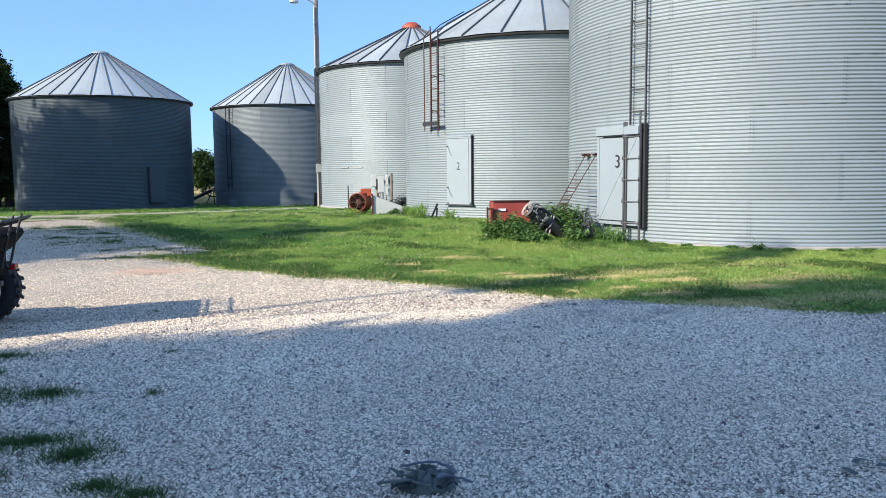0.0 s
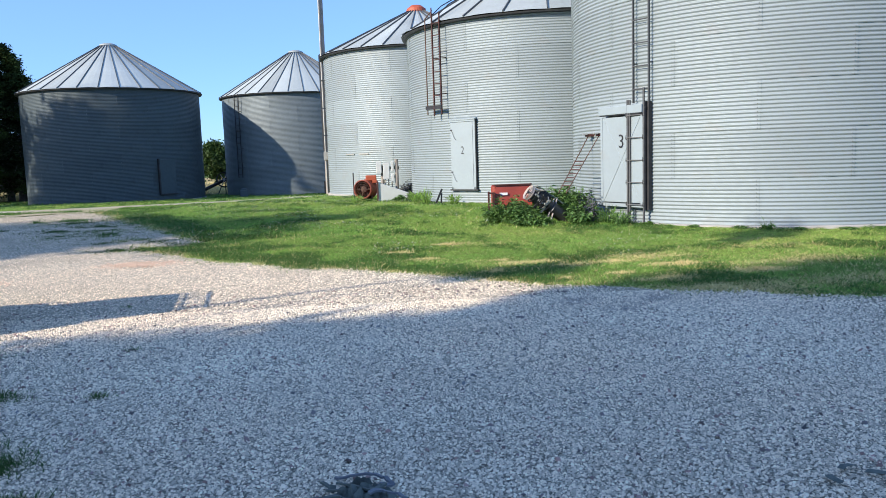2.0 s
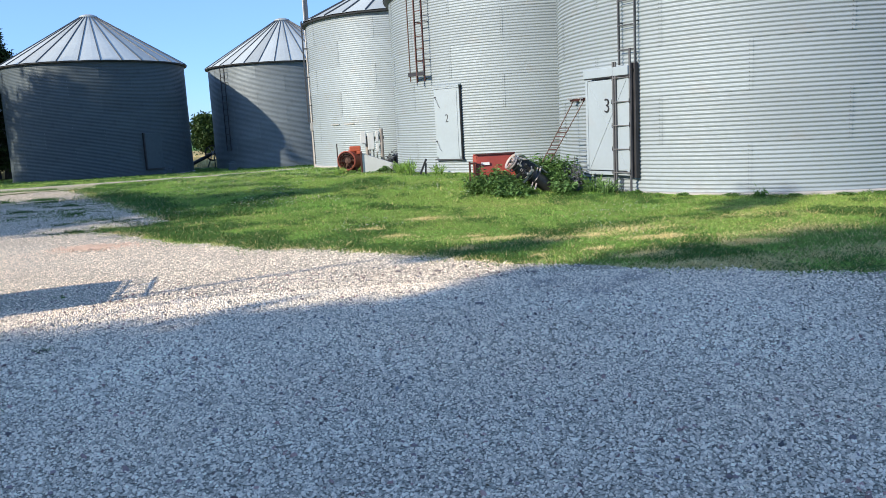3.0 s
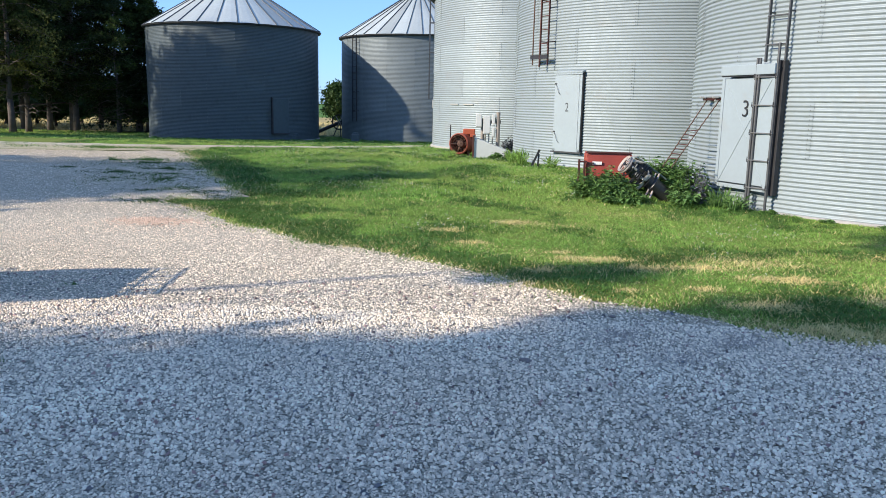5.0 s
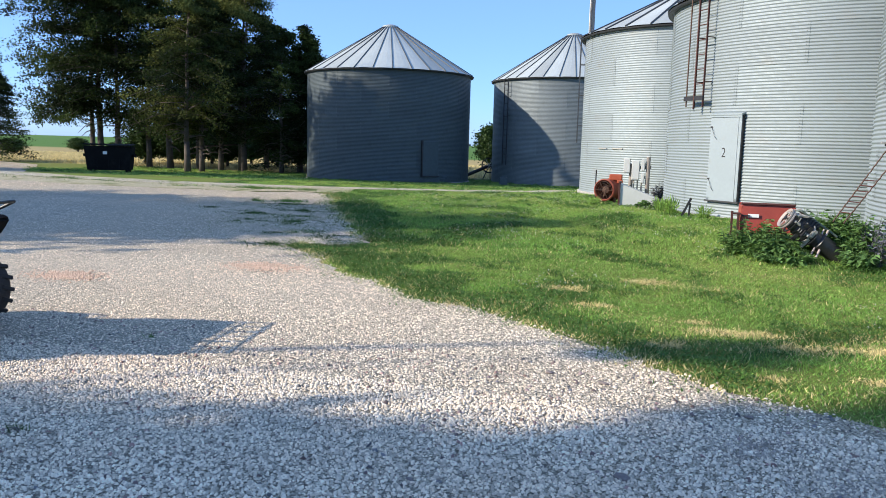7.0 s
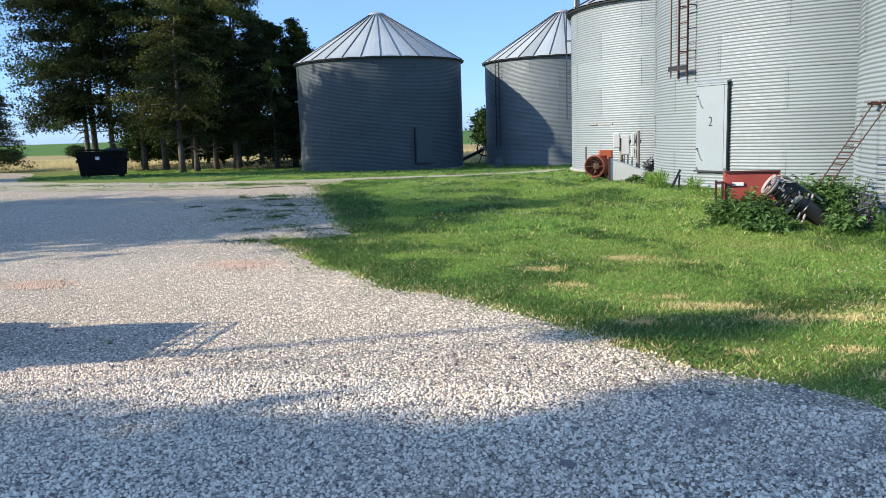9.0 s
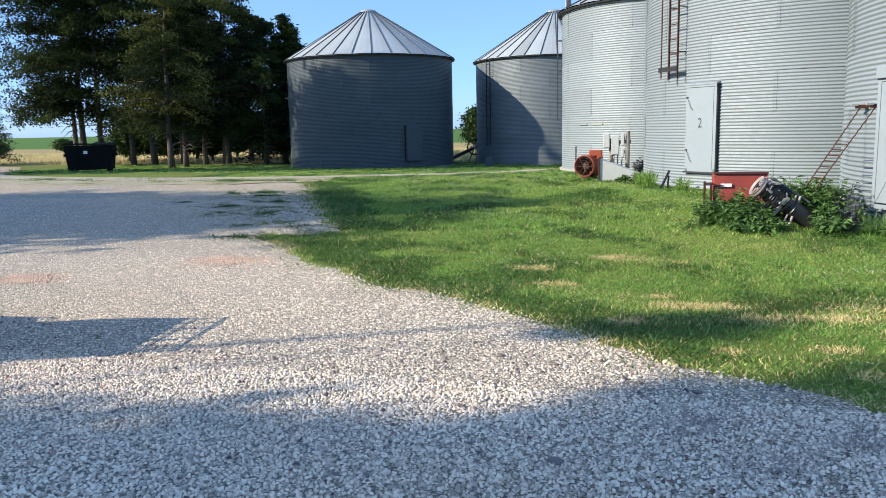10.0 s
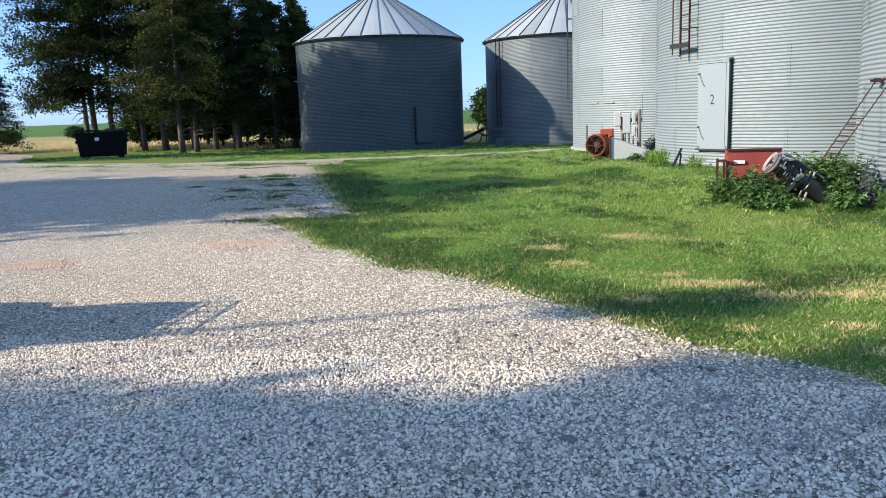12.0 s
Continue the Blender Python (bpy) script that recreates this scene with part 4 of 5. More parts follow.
def auger_drive():
    g = thing("auger_drive", (0, 0, 0), "old black auger drive with a spoked pulley, tilted in the weeds", "auger")
    a, b = Vector((2.105, 13.68, 0.635)), Vector((2.84, 13.84, 0.12))
    ax = (b - a).normalized()
    q = ax.to_track_quat("Z", "Y").to_matrix().to_4x4()
    grime = material("grimy_grey_steel", (0.045, 0.047, 0.048), 0.38, 0.5, 0.3, 5.0, 40.0, stain=(0.13, 0.10, 0.075), stain_amount=0.4, stain_scale=6.0)
    bm = bmesh.new()
    lathe(bm, [(0.0, 0.0), (0.10, 0.0), (0.105, 0.10), (0.125, 0.12), (0.125, 0.20), (0.11, 0.22), (0.11, 0.46), (0.0, 0.46)], 20, Matrix.Translation(a) @ q)
    part("tube", bm, DARK_STEEL, g, smooth=True)
    bm = bmesh.new()
    lathe(bm, [(0.0, 0.46), (0.105, 0.46), (0.135, 0.49), (0.13, 0.52), (0.122, 0.92), (0.13, 0.94), (0.13, 0.97), (0.10, 0.98), (0.10, 0.94), (0.0, 0.94)], 20, Matrix.Translation(a) @ q)
    part("end_shroud", bm, grime, g, "grimy grey-brown end shroud", smooth=True)
    bm = bmesh.new()
    box(bm, 0.20, 0.24, 0.26, Matrix.Translation(a + ax * 0.26 + Vector((0.02, 0.10, 0.06))) @ q, 0.03)
    for k in range(5):
        box(bm, 0.225, 0.265, 0.014, Matrix.Translation(a + ax * (0.17 + 0.045 * k) + Vector((0.02, 0.10, 0.06))) @ q)
    part("gearbox", bm, DARK_STEEL, g, "black finned gearbox")
    bm = bmesh.new()
    guard = Matrix((ax.cross(Vector((0, 0, 1))).normalized(), ax.cross(ax.cross(Vector((0, 0, 1)))).normalized(), ax)).transposed().to_4x4()
    box(bm, 0.15, 0.03, 0.62, Matrix.Translation(a + ax * 0.34 + Vector((0.11, 0.10, 0.16))) @ guard, 0.008)
    part("belt_guard", bm, material("green_grey_paint", (0.12, 0.15, 0.12), 0.5, 0.1), g, "grey-green belt guard plate")
    for k, (s, r) in enumerate(((0.03, 0.150), (0.30, 0.145), (0.37, 0.150))):
        bm = bmesh.new()
        lathe(bm, [(r - 0.018, s), (r, s), (r, s + 0.016), (r - 0.018, s + 0.016)], 18, Matrix.Translation(a) @ q, True)
        part("ring", bm, PIPE_GREY if k == 1 else grime, g)
    for k in range(4):
        bm = bmesh.new()
        w = ax.cross(Vector((0, 0, 1))).normalized()
        p = a + ax * (0.12 + 0.10 * k) - w * (0.13 if k % 2 else -0.05) + Vector((-0.02, -0.08, 0.05 - 0.03 * k))
        box(bm, 0.05, 0.03, 0.09, Matrix.Translation(p) @ q @ pose(0, 0, 0, 0, 15 * k, 30), 0.006)
        rod(bm, p, p + Vector((0.03, -0.05, 0.07)), 0.008, seg=6)
        part("bracket", bm, grime if k % 2 else PIPE_GREY, g)
    pm = Matrix.Translation(a - ax * 0.06) @ q
    bm = bmesh.new()
    lathe(bm, [(0.136, -0.02), (0.15, -0.028), (0.15, -0.01), (0.134, 0.0), (0.15, 0.01), (0.15, 0.028), (0.136, 0.02), (0.122, 0.0)], 32, pm, True)
    pulley = part("pulley", bm, PULLEY, g, "pale spoked belt pulley", smooth=True)
    for k in range(5):
        bm = bmesh.new()
        box(bm, 0.115, 0.022, 0.012, pm @ pose(0, 0, 0, 0, 0, k * 72) @ pose(0.078, 0, 0))
        part("spoke", bm, PULLEY, pulley)
    bm = bmesh.new()
    lathe(bm, [(0.0, -0.03), (0.03, -0.03), (0.03, 0.08), (0.0, 0.08)], 12, pm)
    part("hub", bm, DARK_STEEL, pulley)
    for k, s in enumerate((0.22, 0.30, 0.38)):
        bm = bmesh.new()
        p = a + ax * s
        box(bm, 0.03, 0.30, 0.05, Matrix.Translation(p + Vector((-0.05, -0.09, -0.02))) @ q @ pose(0, 0, 0, 0, 0, 20), 0.004)
        part("clamp", bm, PIPE_GREY if k == 2 else DARK_STEEL, g)
    bm = bmesh.new()
    rod(bm, a + ax * 0.52 + Vector((0.10, 0.02, 0.18)), a + ax * 0.58 + Vector((-0.10, -0.14, -0.16)), 0.016)
    rod(bm, a + ax * 0.50 + Vector((0.06, 0.02, 0.18)), a + ax * 0.54 + Vector((-0.13, -0.12, -0.14)), 0.012)
    part("lever", bm, PULLEY, g, "pale bent lever rods")
    for k in range(3):
        bm = bmesh.new()
        pts = [a + ax * (0.05 + 0.03 * j) + Vector((0.10 * math.cos(j * 1.9 + k), 0.10 * math.sin(j * 1.9 + k), 0.17 + 0.03 * math.cos(j + k))) for j in range(9)]
        bent(bm, pts, 0.008, 5)
        part("cable", bm, PIPE_GREY, g)
    bm = bmesh.new()
    box(bm, 0.10, 0.10, 0.012, Matrix.Translation(a + ax * 0.30 + Vector((-0.08, -0.135, 0.02))) @ q)
    part("label_plate", bm, DARK_STEEL, g, "worn label plate")
    for k in range(4):
        bm = bmesh.new()
        box(bm, 0.014, 0.05, 0.006, Matrix.Translation(a + ax * (0.24 + 0.035 * k) + Vector((-0.085, -0.15, 0.03))) @ q)
        part("label_bar", bm, PIPE_GREY, g, "worn pale marking")
    return g


auger_drive()


def support_frame():
    """Two rusty rods with cross ties, from a bracket on the wall down to the auger."""
    g = thing("auger_support", (0, 0, 0), "rusty red rods hung from wall brackets down to the auger", "support")
    for t0, b0 in (((3.45, 14.49), (2.72, 14.05)), ((3.55, 14.08), (2.82, 13.85))):
        a = Vector((*t0, 1.71))
        b = Vector((*b0, 0.62))
        bm = bmesh.new()
        pts = [a.lerp(b, k / 24) + Vector((0, 0, 0.012 * (k % 2))) for k in range(25)]
        bent(bm, pts, 0.010, 6)
        part("rod", bm, RUST, g)
        bm = bmesh.new()
        box(bm, 0.20, 0.10, 0.05, Matrix.Translation(a + Vector((0.04, 0, 0.02))), 0.01)
        part("bracket", bm, RUST_RED, g, "rust-red wall bracket")
        bm = bmesh.new()
        box(bm, 0.09, 0.07, 0.03, Matrix.Translation(a + Vector((-0.08, -0.03, 0.045))), 0.005)
        part("clip", bm, PIPE_GREY, g)
    for k in range(7):
        f = 0.45 + k * 0.07
        a = Vector((3.45, 14.49, 1.71)).lerp(Vector((2.72, 14.05, 0.62)), f)
        b = Vector((3.55, 14.08, 1.71)).lerp(Vector((2.82, 13.85, 0.62)), f)
        bm = bmesh.new()
        rod(bm, a, b, 0.008, seg=6)
        part("cross_tie", bm, RUST_RED, g)
    return g


support_frame()

# ---- dumpster ----


def dumpster():
    d = thing("dumpster", (-24.8, 32.7, float(lie(32.7))), "black steel dumpster with a closed lid on the grass", "dumpster")
    d.rotation_euler = (0, 0, radians(30))
    d.scale = (0.96, 0.96, 0.93)
    bm = bmesh.new()
    low = [(-0.95, -0.6), (0.95, -0.6), (0.95, 0.65), (-0.95, 0.65)]
    rings = [[bm.verts.new((x * k, y * k2, z)) for x, y in low] for k, k2, z in ((1.0, 0.95, 0.12), (1.12, 1.15, 1.30), (1.10, 1.13, 1.30), (0.98, 0.93, 0.16))]
    for p, q in zip(rings, rings[1:]):
        for k in range(4):
            bm.faces.new((p[k], p[(k + 1) % 4], q[(k + 1) % 4], q[k]))
    bm.faces.new(rings[0])
    bm.faces.new(rings[-1])
    part("body", bm, DUMPSTER, d)
    for s in (-0.54, 0.54):
        bm = bmesh.new()
        box(bm, 1.06, 1.55, 0.05, pose(s, 0.0, 1.37, 3 * s, 0, 0), 0.015)
        for k in range(5):
            box(bm, 0.05, 1.5, 0.03, pose(s - 0.4 + 0.2 * k, 0.0, 1.40, 3 * s, 0, 0))
        part("lid", bm, PLASTIC_BLACK, d, "ribbed black plastic lid")
    for x in (-0.5, 0.0, 0.5):
        bm = bmesh.new()
        box(bm, 0.05, 0.03, 1.12, pose(x, -0.63, 0.71, -6, 0, 0))
        part("stiffener", bm, DUMPSTER, d)
    for s in (-1.1, 1.1):
        bm = bmesh.new()
        box(bm, 0.12, 0.7, 0.14, pose(s, 0, 0.85), 0.01)
        part("fork_pocket", bm, DUMPSTER, d)
    bm = bmesh.new()
    box(bm, 0.18, 0.015, 0.15, pose(-0.12, -0.675, 0.98, -6))
    part("notice", bm, WHITE, d, "small white notice")
    for s in (-0.8, 0.8):
        bm = bmesh.new()
        box(bm, 0.1, 1.1, 0.13, pose(s, 0, 0.06))
        part("skid", bm, DUMPSTER, d)
    return d


dumpster()

# ---- things at the far bins ----


def small_auger():
    g = thing("grain_auger", (-9.75, 46.6, float(lie(46.6))), "dark old grain auger with a spoked wheel between the bins", "auger")
    bm = bmesh.new()
    rod(bm, (-1.4, -1.4, 0.12), (0.6, 0.5, 1.15), 0.10, seg=12)
    part("tube", bm, DARK_STEEL, g)
    bm = bmesh.new()
    lathe(bm, [(0.40, -0.06), (0.46, -0.05), (0.46, 0.05), (0.40, 0.06)], 28, pose(0.0, -0.2, 0.85, 78, 0, 25), True)
    wheel = part("wheel", bm, RUBBER, g)
    for k in range(6):
        bm = bmesh.new()
        box(bm, 0.40, 0.03, 0.03, pose(0.0, -0.2, 0.85, 78, 0, 25) @ pose(0, 0, 0, 0, 0, k * 60) @ pose(0.2, 0, 0))
        part("spoke", bm, PIPE_GREY, wheel)
    bm = bmesh.new()
    box(bm, 0.5, 0.5, 0.4, pose(0.35, 0.15, 1.15, 0, 20, 40), 0.03)
    part("motor", bm, DARK_STEEL, g)
    for x, y in ((-0.4, -0.1), (0.3, 0.4), (0.1, -0.3)):
        bm = bmesh.new()
        rod(bm, (x, y, 0.0), (0.0, 0.0, 0.95), 0.03)
        part("leg", bm, DARK_STEEL, g)
    return g


small_auger()
bm = bmesh.new()
box(bm, 0.42, 0.34, 0.36, pose(0, 0, 0.18), 0.03)
box(bm, 0.30, 0.24, 0.10, pose(0, 0, 0.40), 0.02)
tagged(part("utility_box", bm, GALV_SHADED, None, m=pose(-7.8, 41.3, float(lie(41.3)), 0, 0, 12)), "small dark grey utility box at the shaded bin's foot", "utility box")
bm = bmesh.new()
box(bm, 0.8, 0.5, 0.7, pose(0, 0, 0.35), 0.06)
rod(bm, (-0.3, -0.3, 0.2), (0.3, 0.1, 1.2), 0.07)
box(bm, 0.3, 0.3, 0.5, pose(0.2, 0.0, 0.9, 0, 12, 0), 0.05)
tagged(part("covered_machine", bm, DARK_STEEL, None, m=pose(-3.1, 41.2, float(lie(41.2)), 0, 0, 20)), "small dark machine parked against the shaded bin", "machine")
bm = bmesh.new()
box(bm, 0.7, 0.3, 0.24, pose(0, 0, 0.12), 0.03)
box(bm, 0.3, 0.2, 0.14, pose(0.3, 0, 0.27), 0.03)
tagged(part("scrap_block", bm, GALV_SHADED, None, m=pose(-11.0, 40.2, float(lie(40.2)), 0, 0, 30)), "grey scrap metal block at the bin's foot", "scrap")

# ---- all-terrain vehicle ----


def wheel(parent, x, y, z, r, w, tyre_mat, turn=0.0):
    m = pose(x, y, z, 90, 0, turn)
    bm = bmesh.new()
    lathe(bm, [(r * 0.52, -w * 0.46), (r * 0.80, -w * 0.5), (r * 0.93, -w * 0.42), (r * 0.96, -w * 0.2), (r * 0.96, w * 0.2), (r * 0.93, w * 0.42), (r * 0.80, w * 0.5), (r * 0.52, w * 0.46), (r * 0.50, 0)], 40, m, True)
    t = part("tyre", bm, RUBBER, parent, "knobby tyre", smooth=True)
    bm = bmesh.new()
    for side in (-1, 1):
        lathe(bm, [(r * 0.54, side * w * 0.47), (r * 0.70, side * w * 0.515), (r * 0.80, side * w * 0.506), (r * 0.86, side * w * 0.47)], 40, m)
    part("sidewall", bm, tyre_mat, t, smooth=True)
    lug = bmesh.new()
    box(lug, 0.026, 0.034, w * 0.44, Matrix(), 0.006)
    me = bpy.data.meshes.new("lug")
    lug.to_mesh(me)
    lug.free()
    for k in range(20):
        for s in (-1, 1):
            a = TAU * (k + 0.5 * (s > 0)) / 20
            link_mesh("lug", me, RUBBER, t, m=m @ Matrix.Rotation(a, 4, "Z") @ pose(r * 0.962, 0, s * w * 0.25, 22 * s, 9 * s, 0))
    bm = bmesh.new()
    for side in (-1, 1):
        lathe(bm, [(r * 0.53, side * w * 0.45), (r * 0.47, side * w * 0.47), (r * 0.43, side * w * 0.36), (r * 0.20, side * w * 0.30), (r * 0.18, side * w * 0.40), (0.0, side * w * 0.42)], 28, m)
    part("rim", bm, ALUMINIUM, parent, "silver alloy rim", smooth=True)
    for side in (-1, 1):
        bm = bmesh.new()
        lathe(bm, [(r * 0.40, side * w * 0.385), (r * 0.26, side * w * 0.36), (r * 0.22, side * w * 0.40)], 28, m)
        part("rim_groove", bm, DARK_STEEL, parent, smooth=True)


def atv():
    g = thing("atv", (-5.34, 6.25, 0.0), "black four-wheeled all-terrain vehicle with steel racks, parked", "all-terrain vehicle")
    g.rotation_euler = (0, 0, radians(9))
    g.scale = (0.94, 1.0, 0.94)
    for x in (0.52, -0.78):
        for y, t in ((-0.47, MUD_RUBBER), (0.47, RUBBER)):
            w = new("wheel")
            w.parent = g
            wheel(w, x, y, 0.34, 0.34, 0.29, t)
    bm = bmesh.new()
    box(bm, 1.5, 0.50, 0.40, pose(-0.12, 0, 0.47), 0.05)
    part("frame", bm, DARK_STEEL, g)
    bm = bmesh.new()
    box(bm, 0.80, 0.42, 0.26, pose(-0.25, 0, 0.80), 0.09)
    part("seat", bm, PLASTIC_BLACK, g, "black padded seat")
    for x in (0.55, -0.78):
        bm = bmesh.new()
        s = 1 if x > 0 else -1
        side = [(-0.46, 0.66), (-0.42, 0.84), (-0.34, 0.94), (0.0, 0.985), (0.29, 0.99), (0.37, 0.955), (0.31, 0.86), (0.20, 0.74), (0.12, 0.72), (-0.12, 0.73), (-0.30, 0.70)]
        ends = [[bm.verts.new((x + p * s, y, z)) for p, z in side] for y in (-0.54, 0.54)]
        for a, b in zip(range(len(side)), list(range(1, len(side))) + [0]):
            bm.faces.new((ends[0][a], ends[0][b], ends[1][b], ends[1][a]))
        bm.faces.new(ends[0])
        bm.faces.new(ends[1])
        bmesh.ops.bevel(bm, geom=list(bm.edges), offset=0.02, segments=2, affect="EDGES")
        box(bm, 0.50, 0.50, 0.24, pose(x, 0, 0.64), 0.05)
        part("fender", bm, FAIRING, g, "black plastic fender")
        bm = bmesh.new()
        rack = None
        for y in (-0.50, 0.50):
            bm = bmesh.new()
            bent(bm, [(x - 0.29 * s, y, 1.020), (x + 0.29 * s, y, 1.035), (x + 0.43 * s, y, 1.10)], 0.014)
            if rack:
                part("rack_rail", bm, DARK_STEEL, rack)
            else:
                rack = part("rack", bm, DARK_STEEL, g, "black tubular steel rack")
        for k in range(5):
            bm = bmesh.new()
            y = -0.333 + 0.1665 * k
            bent(bm, [(x - 0.29 * s, y, 1.026), (x + 0.29 * s, y, 1.04), (x + 0.43 * s, y, 1.10)], 0.014, 6)
            part("rack_bar", bm, DARK_STEEL, rack)
        for f in (-0.29, 0.0, 0.29):
            bm = bmesh.new()
            rod(bm, (x + f * s, -0.50, 1.028 + 0.02 * f), (x + f * s, 0.50, 1.028 + 0.02 * f), 0.012, seg=6)
            part("rack_bar", bm, DARK_STEEL, rack)
        bm = bmesh.new()
        rod(bm, (x + 0.43 * s, -0.50, 1.10), (x + 0.43 * s, 0.50, 1.10), 0.014, seg=6)
        for y in (-0.15, 0.15):
            bent(bm, [(x + 0.39 * s, y, 1.08), (x + 0.43 * s, y, 1.13), (x + 0.35 * s, y, 0.84), (x + 0.30 * s, y, 0.62)], 0.012)
        part("rack_loop", bm, DARK_STEEL, rack)
    bm = bmesh.new()
    bent(bm, [(0.20, 0, 0.80), (0.05, 0, 1.10)], 0.03)
    bent(bm, [(-0.08, -0.40, 1.13), (0.05, -0.15, 1.12), (0.05, 0.15, 1.12), (-0.08, 0.40, 1.13)], 0.014)
    part("handlebar", bm, DARK_STEEL, g)
    bm = bmesh.new()
    box(bm, 0.06, 0.12, 0.06, pose(0.86, 0.22, 0.60), 0.01)
    part("tail_light", bm, material("red_lens", (0.35, 0.02, 0.02), 0.2), g, "small red lens")
    bm = bmesh.new()
    box(bm, 0.07, 0.10, 0.05, pose(0.74, 0.12, 0.44), 0.01)
    rod(bm, (0.74, -0.1, 0.46), (0.70, 0.1, 0.36), 0.012)
    part("hitch", bm, LADDER, g, "bare steel hitch")
    bm = bmesh.new()
    rod(bm, (0.52, -0.45, 0.325), (0.52, 0.45, 0.325), 0.035)
    rod(bm, (-0.78, -0.45, 0.325), (-0.78, 0.45, 0.325), 0.035)
    part("axle", bm, DARK_STEEL, g)
    return g


atv()

# ---- discarded cloth and strap on the gravel ----


def ribbon(bm, pts, w, t=0.006):
    """A flat band along points, lying roughly level."""
    prev = None
    for k, p in enumerate(pts):
        p = Vector(p)
        d = (Vector(pts[min(k + 1, len(pts) - 1)]) - Vector(pts[max(0, k - 1)])).normalized()
        n = d.cross(Vector((0.2, 0.1, 1))).normalized() * w / 2
        up = n.cross(d).normalized() * t
        ring = [bm.verts.new(q) for q in (p - n, p + n, p + n + up, p - n + up)]
        if prev:
            for j in range(4):
                bm.faces.new((prev[j], prev[(j + 1) % 4], ring[(j + 1) % 4], ring[j]))
        else:
            bm.faces.new(ring)
        prev = ring
    bm.faces.new(prev)
    return bm


g = thing("webbing_harness", (-0.96, 2.2, 0.012), "tangled dark webbing straps and cloth dropped on gravel", "straps")
g.scale = (0.85, 0.85, 1.5)
STRAPS = (((-0.16, 0.16), (-0.06, 0.15), (0.03, 0.13), (0.10, 0.11), (0.13, 0.06), (0.08, 0.01), (0.0, -0.02)), ((-0.22, 0.06), (-0.16, 0.03), (-0.18, -0.03), (-0.10, -0.06), (-0.02, -0.03), (0.08, -0.05)),
          ((-0.30, -0.16), (-0.20, -0.15), (-0.12, -0.12), (-0.08, -0.17), (0.0, -0.20)), ((0.02, -0.14), (0.08, -0.10), (0.16, -0.13), (0.20, -0.20)), ((-0.14, 0.02), (-0.06, -0.02), (0.02, -0.08), (0.12, -0.02)))
for k, line in enumerate(STRAPS):
    bm = bmesh.new()
    pts = []
    for (ax, ay), (bx, by) in zip(line, line[1:]):
        for j in range(5):
            f = j / 5
            pts.append((ax + (bx - ax) * f, ay + (by - ay) * f, 0.018 + 0.014 * noise.noise(Vector((ax * 9 + f, ay * 9, k))) + 0.004 * k))
    ribbon(bm, pts, 0.032 if k < 2 else 0.024)
    part("strap", bm, STRAP if k in (0, 3) else CLOTH, g, "flat webbing strap")
bm = bmesh.new()
heap = {}
for i in range(25):
    for j in range(15):
        u, v = i / 24 * 2 - 1, j / 14 * 2 - 1
        d = math.hypot(u, v)
        q = Vector((u * 2.6, v * 1.9, 4.0))
        rim = max(0.0, 1 - d * d * (1 + 0.45 * noise.noise(q * 1.3)))
        fold = abs(noise.noise(q * 1.6)) * 0.7 + abs(noise.noise(q * 3.7)) * 0.35
        heap[i, j] = bm.verts.new((u * 0.17 + 0.02 * noise.noise(q * 2), v * 0.11 + 0.02 * noise.noise(q * 2.2 + Vector((5, 0, 0))), -0.01 + 0.075 * rim ** 0.5 * (0.35 + fold)))
for i in range(24):
    for j in range(14):
        bm.faces.new((heap[i, j], heap[i + 1, j], heap[i + 1, j + 1], heap[i, j + 1]))
part("cloth", bm, CLOTH, g, "crumpled dark grey-green cloth", m=pose(-0.02, -0.06, 0.0, 0, 0, 12), smooth=True)
for k, (x, y) in enumerate(((-0.04, 0.03), (0.06, -0.16), (-0.16, -0.13))):
    bm = bmesh.new()
    vs = {}
    for i in range(9):
        for j in range(7):
            u, v = (i / 8 - 0.5) * 0.13, (j / 6 - 0.5) * 0.09
            q = Vector((u * 16 + k * 7, v * 16, k))
            vs[i, j] = bm.verts.new((u, v, 0.026 + 0.03 * noise.noise(q * 0.9) + 0.018 * noise.noise(q * 2.6)))
    for i in range(8):
        for j in range(6):
            bm.faces.new((vs[i, j], vs[i + 1, j], vs[i + 1, j + 1], vs[i, j + 1]))
    bmesh.ops.solidify(bm, geom=list(bm.faces), thickness=0.006)
    part("cloth_fold", bm, CLOTH, g, m=pose(x, y, 0.0, 0, 0, 40 + 70 * k), smooth=True)
for k, (x, y, a) in enumerate(((1.12, 2.12, 20), (0.99, 2.02, 95), (1.2, 2.05, 150))):
    bm = bmesh.new()
    ribbon(bm, [(-0.05, 0.0, 0.02), (-0.02, 0.012, 0.024), (0.02, 0.008, 0.022), (0.04, -0.006, 0.016)], 0.030, 0.003)
    tagged(part("dead_leaf", bm, CLOTH, None, m=pose(x, y, 0.004, 0, 0, a)), "curled dark dead leaf on the gravel", "leaf", "dead leaves on the gravel")

# ---- weeds ----


